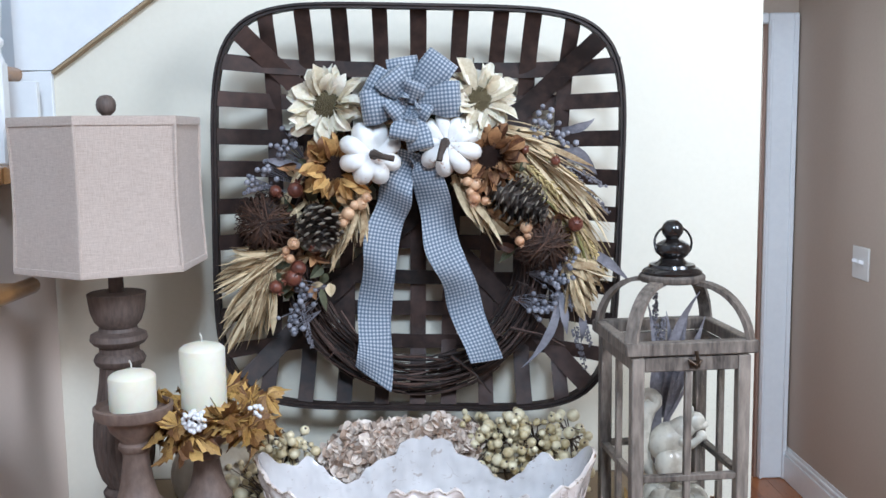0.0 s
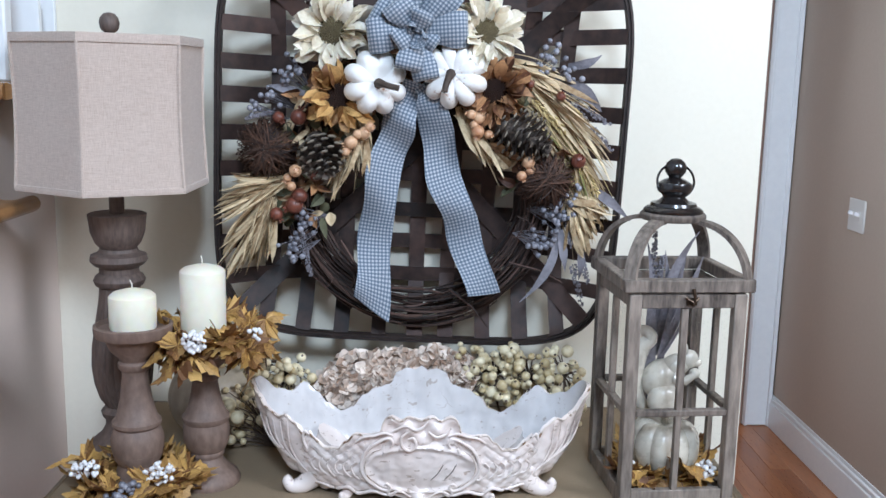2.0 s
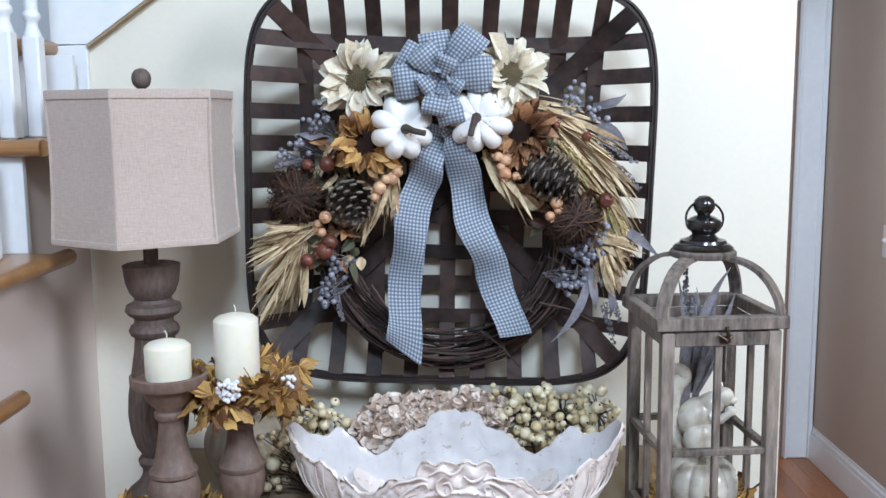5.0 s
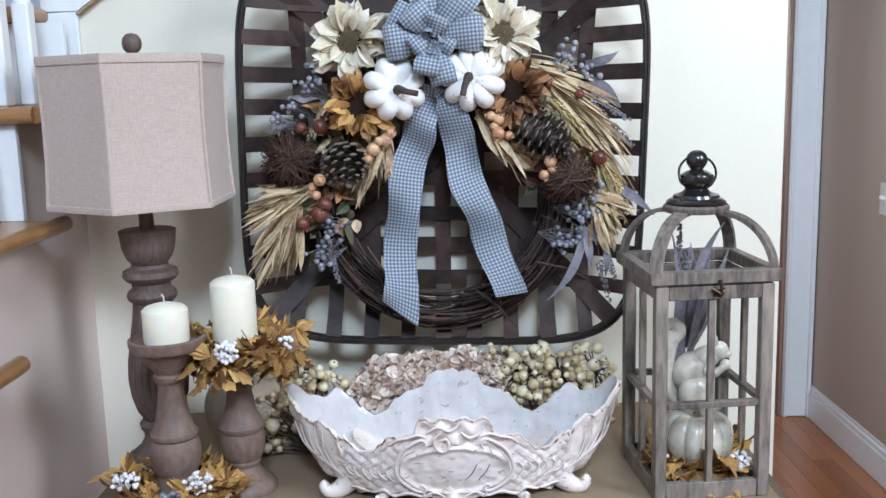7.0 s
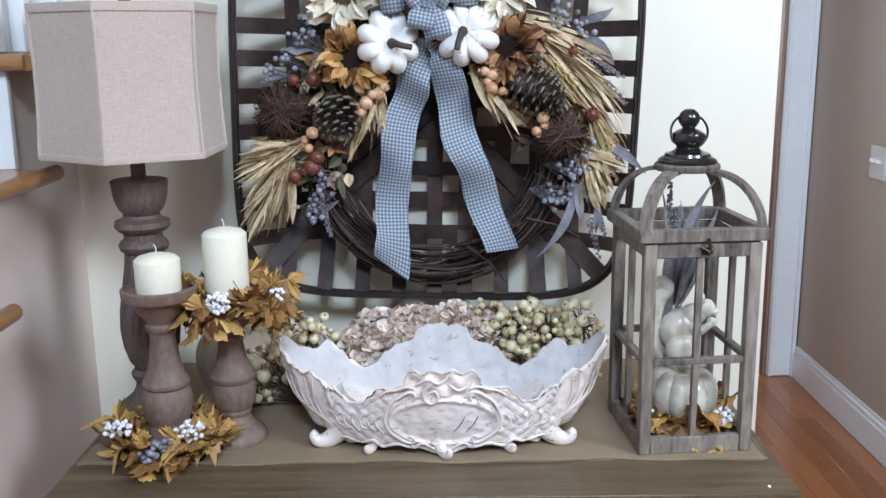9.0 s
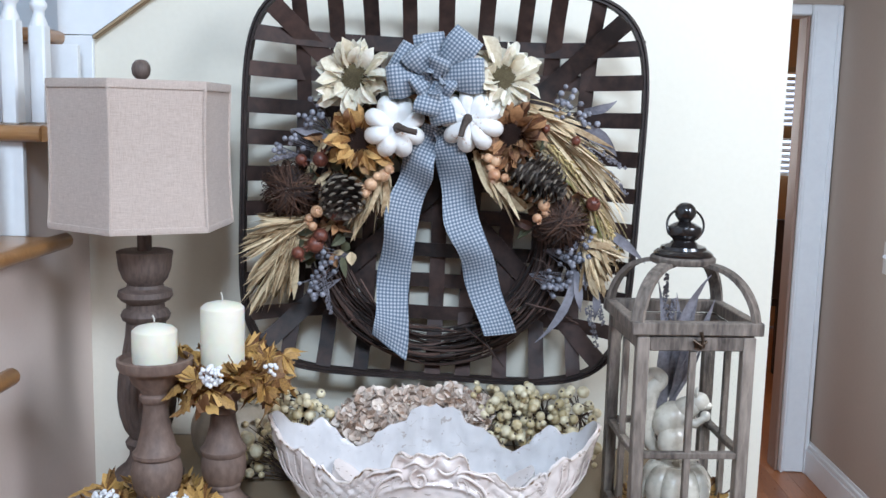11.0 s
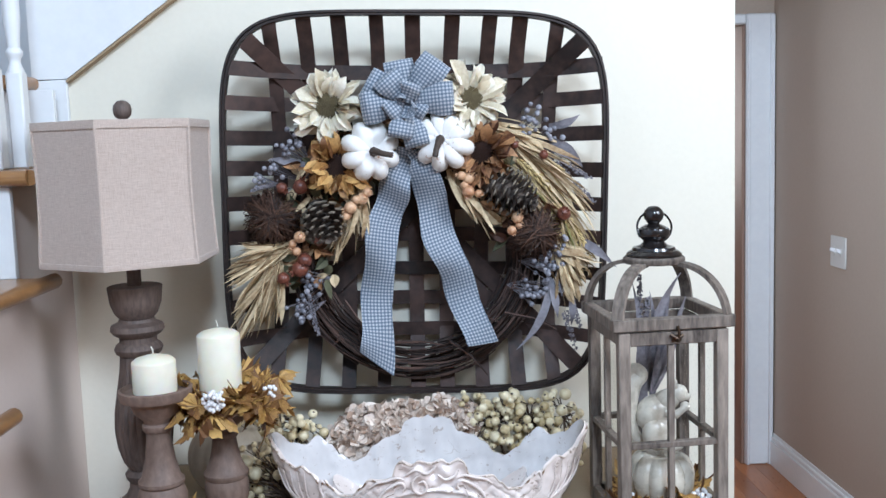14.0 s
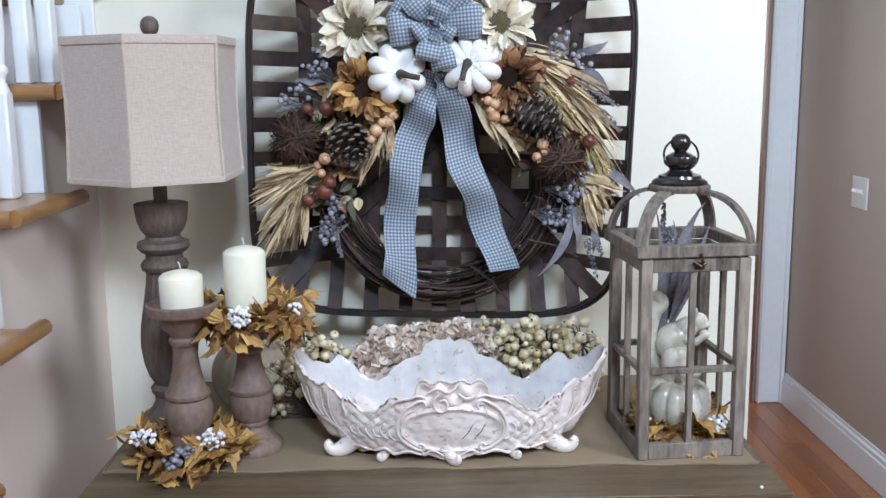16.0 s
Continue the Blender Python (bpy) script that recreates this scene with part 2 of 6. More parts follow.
def make_glow(name, color, power):
    m, nt, b = graph(name, 0.8)
    b.inputs["Base Color"].default_value = (*color, 1)
    b.inputs["Emission Color"].default_value = (*color, 1)
    b.inputs["Emission Strength"].default_value = power


make_glass(), make_gingham(), make_linen(), make_ceramic("crackle_glaze", (0.72, 0.60, 0.535), (0.86, 0.77, 0.72), 0.16, 0.85)
make_ceramic("inner_glaze", (0.58, 0.55, 0.54), (0.73, 0.70, 0.69), 0.08, 0.25)
surface("glaze_stain", (0.20, 0.115, 0.055), (0.70, 0.60, 0.52), 0.3, 30, 90, relief=0.1, dist=0.001, lo=0.42, hi=0.5)
make_glow("outdoor_daylight", (0.75, 0.85, 1.0), 1.6)


# ---- mesh tools ----
class Mesh:
    def __init__(self):
        self.v, self.f, self.uv = [], [], []

    def add(self, verts, faces, uvs=None):
        k = len(self.v)
        self.v += [tuple(p) for p in verts]
        self.f += [tuple(i + k for i in q) for q in faces]
        self.uv += list(uvs) if uvs else [(0.0, 0.0)] * len(verts)
        return self

    def box(self, c, size, bev=0.003, m=None):
        h = [s / 2 for s in size]
        bev = min(bev, min(h) * 0.6)
        ids, verts = {}, []
        for sx in (-1, 1):
            for sy in (-1, 1):
                for sz in (-1, 1):
                    s = (sx, sy, sz)
                    for ax in range(3):
                        p = [s[k] * (h[k] - (0 if k == ax else bev)) for k in range(3)]
                        ids[s, ax] = len(verts)
                        p = Vector(p)
                        p = (m @ p if m else p) + Vector(c)
                        verts.append(tuple(p))
        faces = []
        for ax in range(3):
            u, w = (ax + 1) % 3, (ax + 2) % 3
            for sgn in (-1, 1):
                q = []
                for a, b in ((-1, -1), (1, -1), (1, 1), (-1, 1)):
                    s = [0, 0, 0]
                    s[ax], s[u], s[w] = sgn, a, b
                    q.append(ids[tuple(s), ax])
                faces.append(q if sgn > 0 else q[::-1])
            for a in (-1, 1):
                for b in (-1, 1):
                    q = []
                    for along, face in ((-1, u), (1, u), (1, w), (-1, w)):
                        s = [0, 0, 0]
                        s[ax], s[u], s[w] = along, a, b
                        q.append(ids[tuple(s), face])
                    faces.append(q if a * b < 0 else q[::-1])
        for sx in (-1, 1):
            for sy in (-1, 1):
                for sz in (-1, 1):
                    q = [ids[(sx, sy, sz), k] for k in range(3)]
                    faces.append(q if sx * sy * sz > 0 else q[::-1])
        return self.add(verts, faces)

    def slab(self, lo, hi, bev=0.003):
        return self.box([(a + b) / 2 for a, b in zip(lo, hi)], [b - a for a, b in zip(lo, hi)], bev)

    def lathe(self, profile, seg=32, c=(0, 0, 0), flute=None, m=None):
        verts, faces, n = [], [], len(profile)
        for r, z in profile:
            for k in range(seg):
                a = 2 * math.pi * k / seg
                rr = r * (flute(a, z) if flute else 1)
                p = Vector((rr * math.cos(a), rr * math.sin(a), z))
                p = (m @ p if m else p) + Vector(c)
                verts.append(tuple(p))
        for i in range(n - 1):
            for k in range(seg):
                a, b = i * seg + k, i * seg + (k + 1) % seg
                faces.append((a, b, b + seg, a + seg))
        faces.append(tuple(range(seg))[::-1])
        faces.append(tuple(range((n - 1) * seg, n * seg)))
        return self.add(verts, faces)

    def tube(self, pts, rad, seg=6):
        pts = [Vector(p) for p in pts]
        rads = rad if isinstance(rad, (list, tuple)) else [rad] * len(pts)
        verts, faces, side = [], [], None
        for i, p in enumerate(pts):
            d = (pts[min(i + 1, len(pts) - 1)] - pts[max(i - 1, 0)])
            d = d.normalized() if d.length > 1e-9 else Vector((0, 0, 1))
            if side is None:
                side = d.orthogonal().normalized()
            side = (side - d * side.dot(d))
            side = side.normalized() if side.length > 1e-6 else d.orthogonal().normalized()
            up = d.cross(side)
            for k in range(seg):
                a = 2 * math.pi * k / seg
                verts.append(p + (side * math.cos(a) + up * math.sin(a)) * rads[i])
        for i in range(len(pts) - 1):
            for k in range(seg):
                a, b = i * seg + k, i * seg + (k + 1) % seg
                faces.append((a, b, b + seg, a + seg))
        faces.append(tuple(range(seg))[::-1])
        faces.append(tuple(range((len(pts) - 1) * seg, len(pts) * seg)))
        return self.add(verts, faces)

    def ball(self, c, r, seg=10, rings=6, squash=(1, 1, 1), m=None):
        verts, faces = [], []
        for i in range(1, rings):
            a = math.pi * i / rings
            for k in range(seg):
                b = 2 * math.pi * k / seg
                verts.append(Vector((math.sin(a) * math.cos(b) * squash[0], math.sin(a) * math.sin(b) * squash[1], math.cos(a) * squash[2])) * r)
        verts += [Vector((0, 0, r * squash[2])), Vector((0, 0, -r * squash[2]))]
        verts = [(m @ p if m else p) + Vector(c) for p in verts]
        top, low = len(verts) - 2, len(verts) - 1
        for i in range(rings - 2):
            for k in range(seg):
                a, b = i * seg + k, i * seg + (k + 1) % seg
                faces.append((a, a + seg, b + seg, b))
        for k in range(seg):
            faces.append((top, k, (k + 1) % seg))
            e = (rings - 2) * seg
            faces.append((low, e + (k + 1) % seg, e + k))
        return self.add(verts, faces)

    def sheet(self, rows, uvs=None):
        n, k = len(rows), len(rows[0])
        verts = [p for row in rows for p in row]
        faces = [(i * k + j, i * k + j + 1, (i + 1) * k + j + 1, (i + 1) * k + j) for i in range(n - 1) for j in range(k - 1)]
        return self.add(verts, faces, [q for row in uvs for q in row] if uvs else None)

    def strap(self, pts, wide, thick, out):
        """A flat bar of wood along pts: wide is its half-width direction at each point, out its outward direction."""
        verts, faces = [], []
        for p, w, o in zip(pts, wide, out):
            p, w, o = Vector(p), Vector(w), Vector(o) * thick / 2
            verts += [p - w - o, p + w - o, p + w + o, p - w + o]
        n = len(pts)
        for i in range(n - 1):
            for k in range(4):
                a, b = i * 4 + k, i * 4 + (k + 1) % 4
                faces.append((a, b, b + 4, a + 4))
        faces += [(3, 2, 1, 0), tuple((n - 1) * 4 + k for k in range(4))]
        return self.add(verts, faces)

    def blade(self, base, tip, normal, width, cup=0.2, droop=0.0, steps=5, point=0.7, fold=1.0, blunt=False):
        """A leaf or petal from base to tip: three points across, cupped, drooping against normal."""
        base, tip, nrm = Vector(base), Vector(tip), Vector(normal).normalized()
        d = tip - base
        ln = d.length
        side = d.cross(nrm).normalized()
        nrm = side.cross(d).normalized()
        rows = []
        for i in range(steps + 1):
            t = i / steps
            w = width / 2 * (math.sin(math.pi * min(1, t ** point * 0.94 + 0.06)) ** 0.8)
            if blunt:
                w = width / 2 * math.sin(math.pi * (0.08 + 0.70 * t)) ** 0.8 * (0.35 if i == steps else 1)
            mid = base + d * t - nrm * droop * ln * t * t
            up = nrm * cup * w * fold
            rows.append([mid - side * w + up, mid, mid + side * w + up])
        return self.sheet(rows)


def build(m, sharp=38):
    me = bpy.data.meshes.new("mesh")
    me.from_pydata([tuple(p) for p in m.v], [], m.f)
    if any(u != (0.0, 0.0) for u in m.uv):
        layer = me.uv_layers.new(name="UVMap")
        for loop in me.loops:
            layer.data[loop.index].uv = m.uv[loop.vertex_index]
    me.polygons.foreach_set("use_smooth", [True] * len(me.polygons))
    me.set_sharp_from_angle(angle=radians(sharp))
    me.update()
    return me


ORIGIN = {}


def thing(name, at, label, category, group="", kind=""):
    ob = new(name)
    ob.empty_display_size = 0.05
    ob.location = at
    ORIGIN[ob] = Vector(at)
    return tagged(ob, label, category, group, kind)


def part(name, m, material, parent, label="", kind=""):
    """One mesh under a thing or a part; m is laid out in world metres."""
    o = ORIGIN[parent]
    m.v = [tuple(Vector(p) - o) for p in m.v]
    me = build(m)
    me.materials.append(MATS[material])
    ob = new(name, me)
    ob.parent = parent
    ORIGIN[ob] = o
    return tagged(ob, label, kind=kind)


def piece(name, me, place, parent, label=""):
    """One more object on a mesh that alike pieces share."""
    ob = new(name, me)
    ob.parent = parent
    ob.matrix_basis = Matrix.Translation(-ORIGIN[parent]) @ place
    return tagged(ob, label)


def shared(m, material):
    me = build(m)
    me.materials.append(MATS[material])
    return me


def solo(name, m, material, label="", category="", group="", kind="", at=None):
    o = Vector(at) if at else Vector((0, 0, 0))
    m.v = [tuple(Vector(p) - o) for p in m.v]
    me = build(m)
    me.materials.append(MATS[material])
    ob = new(name, me)
    ob.location = o
    ORIGIN[ob] = o
    return tagged(ob, label, category, group, kind)


def prism(poly, lo, hi, axis="y"):
    """A flat outline pulled along one axis; poly is (x, z) for y and (y, z) for x."""
    m = Mesh()
    n = len(poly)
    put = (lambda a, b, t: (a, t, b)) if axis == "y" else (lambda a, b, t: (t, a, b))
    verts = [put(a, b, lo) for a, b in poly] + [put(a, b, hi) for a, b in poly]
    faces = [tuple(range(n)), tuple(range(n, 2 * n))[::-1]] + [(i, (i + 1) % n + 0, (i + 1) % n + n, i + n) for i in range(n)]
    m.add(verts, faces)
    return m


rng = random.Random(7)

# ---- room ----
WALL_Y, EDGE_X, HALL_X, DOOR_Y, TREAD_X = 2.075, 0.696, 1.540, 4.062, -0.738
S = "structure"
solo("floor", Mesh().slab((-3.2, -3.2, -0.10), (4.0, 8.6, -0.012), 0), "floor_board", "reddish brown hardwood floor under the boards", "floor", kind=S)
solo("wall_north", prism([(-0.862, 0), (EDGE_X, 0), (EDGE_X, 2.70), (-0.784, 1.658), (-0.862, 1.658)], WALL_Y, WALL_Y + 0.10), "cream_wall_paint",
     "cream painted wall below the upper stair flight", "wall", kind=S)
# unseen return wall; its opening is made up to pass the hall fill
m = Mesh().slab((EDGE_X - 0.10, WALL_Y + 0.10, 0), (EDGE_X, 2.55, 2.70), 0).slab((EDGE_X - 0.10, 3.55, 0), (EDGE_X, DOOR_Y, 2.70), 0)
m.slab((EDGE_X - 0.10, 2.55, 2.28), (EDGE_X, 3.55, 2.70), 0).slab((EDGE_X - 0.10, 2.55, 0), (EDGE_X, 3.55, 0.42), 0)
solo("wall_north_return", m, "cream_wall_paint", "unseen cream painted side wall of the hall, opened for the fill light", "wall", kind=S)
m = Mesh()
m.slab((HALL_X, 1.25, 0), (HALL_X + 0.1, DOOR_Y + 0.1, 5.0), 0)
m.slab((HALL_X, -2.6, 0), (HALL_X + 0.1, -0.05, 5.0), 0)
m.slab((HALL_X, -0.05, 0), (HALL_X + 0.1, 1.25, 1.6), 0)
m.slab((HALL_X, -0.05, 2.75), (HALL_X + 0.1, 1.25, 5.0), 0)
solo("wall_east", m, "hall_wall_paint", "beige taupe painted hall wall with a white baseboard", "wall", kind=S)
m = Mesh()
m.slab((EDGE_X, DOOR_Y, 1.95), (HALL_X, DOOR_Y + 0.1, 2.70), 0).slab((1.413, DOOR_Y, 0), (HALL_X, DOOR_Y + 0.1, 1.95), 0)
solo("wall_hall_end", m, "hall_wall_paint", "beige wall round the study doorway", "wall", kind=S)
solo("wall_west", Mesh().slab((-1.95, -2.6, 0), (-1.85, 3.2, 5.0), 0), "blue_white_paint", "pale painted stairwell wall", "wall", kind=S)
solo("wall_stairwell", Mesh().slab((-1.85, 3.1, 0), (EDGE_X - 0.1, 3.2, 5.0), 0), "blue_white_paint", "pale blue white wall behind the landing", "wall", kind=S)
solo("wall_upper", Mesh().slab((EDGE_X - 0.1, 2.0, 2.70), (HALL_X, 3.2, 5.0), 0), "warm_bounce_paint", "unseen warm beige wall above the hall, warms the bounced light", "wall", kind=S)
m = Mesh()
m.slab((-1.95, -2.7, 0), (-1.25, -2.6, 5.0), 0).slab((1.35, -2.7, 0), (HALL_X + 0.1, -2.6, 5.0), 0)
m.slab((-1.25, -2.7, 0), (1.35, -2.6, 3.25), 0).slab((-1.25, -2.7, 4.8), (1.35, -2.6, 5.0), 0)
solo("wall_south", m, "warm_bounce_paint", "unseen warm beige wall with a high entry window, warms the bounced light", "wall", kind=S)
solo("ceiling", Mesh().slab((-1.95, -2.7, 5.0), (HALL_X + 0.1, 3.2, 5.1), 0), "ceiling_paint", "white ceiling", "ceiling", kind=S)
solo("ceiling_hall", Mesh().slab((EDGE_X - 0.1, WALL_Y, 2.70), (HALL_X + 0.1, DOOR_Y + 0.1, 2.8), 0), "ceiling_paint", "white hall ceiling", "ceiling", kind=S)

# skirt board of the upper flight, with its corner board and a tan shadow-line strip
m = prism([(-0.862, 1.662), (-0.786, 1.662), (0.588, 2.633), (0.588, 2.95), (0.3, 2.75), (-0.30, 2.285), (-0.30, 2.060), (-0.585, 2.060), (-0.585, 1.858), (-0.862, 1.858)], WALL_Y - 0.012, WALL_Y + 0.0)
solo("stair_skirt", m, "white_trim_paint", "white painted skirt board of the upper stair flight", "trim", kind=S)
solo("corner_board", Mesh().slab((-0.862, WALL_Y - 0.014, 1.40), (-0.787, WALL_Y - 0.001, 1.6595), 0.002), "white_trim_paint", "white painted corner board below the skirt", "trim", kind=S)
# tan strip laid along the skirt's lower edge as its shadow line
a, b = Vector((-0.786, 0, 1.655)), Vector((0.588, 0, 2.626))
m = Mesh().box(((a.x + b.x) / 2, WALL_Y - 0.009, (a.z + b.z) / 2), ((b - a).length, 0.018, 0.008), 0.002, Matrix.Rotation(-math.atan2(b.z - a.z, b.x - a.x), 3, "Y"))
solo("skirt_moulding", m, "tan_box_card", "thin tan strip for the shadow line under the skirt board", "trim", kind=S)

# lower flight: treads rise away towards the landing
RISE, RUN, TOP_Z, TOP_Y = 0.2075, 0.235, 1.472, 1.722
steps = [(TOP_Z - RISE * k, TOP_Y - RUN * k) for k in range(0, 7)]
stairs = thing("staircase", (-1.3, 1.2, 0), "oak and white painted staircase with turned balusters", "staircase", kind=S)


def tread(z, y0, y1, x0=-1.85, x1=TREAD_X):
    m = Mesh()
    m.slab((x0, y0 + 0.016, z - 0.030), (x1 - 0.016, y1, z), 0.002)
    m.tube([(x0, y0 + 0.016, z - 0.015), (x1 - 0.018, y0 + 0.016, z - 0.015)], 0.0155, 10)
    m.tube([(x1 - 0.016, y0 + 0.014, z - 0.015), (x1 - 0.016, y1 + 0.068, z - 0.015), (x1 - 0.017, y1 + 0.080, z - 0.015)], [0.0155, 0.0155, 0.006], 10)
    return m


for z, y in steps:
    part("tread", tread(z, y, y + RUN + 0.03), "oak_tread", stairs, "varnished oak tread with rounded nosing")
    part("riser", Mesh().slab((-1.85, y + 0.030, z - RISE), (TREAD_X - 0.062, y + 0.045, z - 0.031), 0.001), "white_trim_paint", stairs)
land_z = TOP_Z + RISE - 0.012
part("landing", tread(land_z, TOP_Y + RUN + 0.0, 3.1, -1.85, TREAD_X - 0.108), "oak_tread", stairs, "oak landing with rounded edge")
part("riser", Mesh().slab((-1.85, TOP_Y + RUN + 0.055, TOP_Z), (TREAD_X - 0.062, TOP_Y + RUN + 0.07, land_z - 0.031), 0.001), "white_trim_paint", stairs, "white riser below the landing")
for k in range(5):
    x0 = -0.862 + 0.285 * k
    z = 1.890 + 0.202 * k
    part("tread", Mesh().slab((x0 - 0.02, WALL_Y - 0.04, z - 0.03), (x0 + 0.29, 3.1, z), 0.012), "oak_tread", stairs)
    part("riser", Mesh().slab((x0, WALL_Y + 0.02, z - 0.202), (x0 + 0.015, 3.1, z - 0.031), 0.001), "white_trim_paint", stairs)
# stepped side panel under the treads
poly = [(TOP_Y - RUN * 6 + 0.035, 0)]
for z, y in reversed(steps):
    poly += [(y + 0.035, z - 0.032), (y + RUN + 0.035, z - 0.032)]
poly += [(WALL_Y - 0.001, TOP_Z - 0.032), (WALL_Y - 0.001, 0)]
part("side_panel", prism(poly, -0.86, -0.811, "x"), "panel_paint", stairs, "cream painted stair side panel")


def baluster_mesh():
    m = Mesh()
    m.box((0, 0, 0.0975), (0.033, 0.033, 0.195), 0.004)
    m.lathe([(0.0165, 0.19), (0.0165, 0.197), (0.011, 0.212), (0.012, 0.222), (0.0165, 0.228), (0.0165, 0.236), (0.012, 0.242), (0.013, 0.262),
             (0.0165, 0.30), (0.0165, 0.36), (0.013, 0.60), (0.011, 0.80), (0.011, 0.95)], 18)
    return m


bal = shared(baluster_mesh(), "white_trim_paint")
for z, y in steps[:5]:
    for dy in (0.062, 0.18):
        piece("baluster", bal, Matrix.Translation((-0.830, y + dy, z)), stairs)
a, b = steps[0], steps[4]
m = Mesh().tube([(-0.830, b[1] - 0.1, b[0] + 0.87), (-0.830, a[1] + 0.45, a[0] + 0.98 + 0.36)], 0.026, 12)
part("handrail", m, "oak_tread", stairs, "oak handrail")

# doorway, casing, baseboards
m = Mesh()
m.slab((1.413, DOOR_Y - 0.022, 0), (1.538, DOOR_Y, 1.998), 0.006)
m.slab((1.418, DOOR_Y - 0.028, 0), (1.430, DOOR_Y - 0.02, 1.97), 0.003).slab((1.514, DOOR_Y - 0.032, 0), (1.535, DOOR_Y - 0.02, 1.994), 0.004)
m.slab((EDGE_X, DOOR_Y - 0.022, 1.953), (1.412, DOOR_Y, 1.998), 0.006)
solo("door_casing", m, "white_trim_paint", "white moulded casing round the study doorway", "trim", kind=S)
# jamb with its warm shade put into the colour
m = Mesh().slab((1.398, DOOR_Y - 0.005, 0), (1.4125, DOOR_Y + 0.095, 1.951), 0.003)
solo("door_jamb", m, "jamb_shade_brown", "door jamb coloured brown for its warm shade", "trim", kind=S)
m = Mesh()
m.slab((HALL_X - 0.019, 1.26, 0), (HALL_X, DOOR_Y - 0.03, 0.112), 0.003)
m.slab((HALL_X - 0.014, 1.26, 0.111), (HALL_X, DOOR_Y - 0.03, 0.132), 0.005)
m.slab((HALL_X - 0.006, 1.26, 0.131), (HALL_X, DOOR_Y - 0.03, 0.147), 0.003)
solo("baseboard", m, "white_trim_paint", "white moulded baseboard along the hall wall", "baseboard", kind=S)

# study beyond the doorway
solo("wall_study", Mesh().slab((-0.6, 7.1, 0), (3.2, 7.2, 2.8), 0).slab((3.1, DOOR_Y + 0.1, 0), (3.2, 7.1, 2.8), 0).slab((-0.6, DOOR_Y + 0.1, 0), (-0.5, 7.1, 2.8), 0), "study_wall_paint", "tan orange study wall", "wall", kind=S)
solo("ceiling_study", Mesh().slab((-0.6, DOOR_Y + 0.1, 2.8), (3.2, 7.2, 2.9), 0), "ceiling_paint", "white study ceiling", "ceiling", kind=S)
solo("wall_study_front", Mesh().slab((HALL_X + 0.1, DOOR_Y, 0), (3.2, DOOR_Y + 0.1, 2.8), 0).slab((-0.6, DOOR_Y, 0), (EDGE_X - 0.1, DOOR_Y + 0.1, 2.8), 0), "study_wall_paint", "tan study wall beside the doorway", "wall", kind=S)

# ---- study things ----
blind = thing("window_blind", (1.75, 7.05, 1.0), "white slatted window blind letting daylight through", "blind")
part("pane", Mesh().slab((1.2, 7.085, 1.14), (2.6, 7.095, 1.87), 0), "outdoor_daylight", blind, "bright window pane")
slat = shared(Mesh().box((0, 0, 0), (1.4, 0.035, 0.004), 0.001), "blind_slat")
for k in range(17):
    piece("slat", slat, Matrix.Translation((1.9, 7.05, 1.15 + 0.043 * k)) @ Matrix.Rotation(radians(48), 4, "X"), blind)
part("rail", Mesh().slab((1.18, 7.0, 1.41), (2.62, 7.025, 1.50), 0.004), "tan_box_card", blind, "brown wooden rail")
part("valance", Mesh().slab((1.18, 7.0, 1.88), (2.62, 7.08, 1.92), 0.004), "tan_box_card", blind, "tan valance")
chair = thing("desk_chair", (1.72, 5.9, 0), "dark wooden chair in the study", "chair")
part("seat", Mesh().slab((1.5, 5.7, 0.42), (1.95, 6.15, 0.47), 0.01), "dark_chair_wood", chair)
part("backrest", Mesh().slab((1.5, 5.66, 0.47), (1.95, 5.70, 0.95), 0.01), "dark_chair_wood", chair)
for x in (1.53, 1.92):
    for y in (5.72, 6.12):
        part("leg", Mesh().slab((x - 0.02, y - 0.02, 0), (x + 0.02, y + 0.02, 0.42), 0.003), "dark_chair_wood", chair)
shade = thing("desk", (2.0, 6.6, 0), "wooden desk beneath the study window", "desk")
part("desktop", Mesh().slab((1.4, 6.35, 0.72), (2.8, 6.95, 0.76), 0.005), "dark_chair_wood", shade)
for x in (1.45, 2.75):
    for y in (6.4, 6.9):
        part("leg", Mesh().slab((x - 0.03, y - 0.03, 0), (x + 0.03, y + 0.03, 0.72), 0.003), "dark_chair_wood", shade)
solo("storage_box", Mesh().slab((1.62, 6.45, 0.76), (2.0, 6.75, 0.96), 0.006), "tan_box_card", "tan cardboard storage box on the desk", "box", at=(1.8, 6.6, 0.76))

# ---- light switch ----
sw = thing("light_switch", (HALL_X, 3.40, 1.04), "white double toggle light switch plate on the hall wall", "light switch")
part("plate", Mesh().slab((HALL_X - 0.007, 3.340, 0.980), (HALL_X, 3.464, 1.097), 0.003), "plastic_plate", sw)
for y in (3.378, 3.426):
    part("toggle_slot", Mesh().slab((HALL_X - 0.009, y - 0.008, 1.026), (HALL_X - 0.0065, y + 0.008, 1.056), 0.001), "plastic_plate", sw)
    part("toggle", Mesh().box((HALL_X - 0.015, y, 1.045), (0.022, 0.009, 0.014), 0.002, Matrix.Rotation(radians(20), 3, "Y")), "white_bead", sw, "small white toggle")

# ---- console table ----
TZ = 0.78
table = thing("console_table", (-0.05, 1.74, 0), "dark stained wooden console table against the wall", "table")
for k in range(5):
    y0 = 1.408 + 0.1315 * k
    part("plank", Mesh().slab((-0.663, y0, TZ - 0.028), (0.548, y0 + 0.1305, TZ), 0.0015), "table_wood", table)
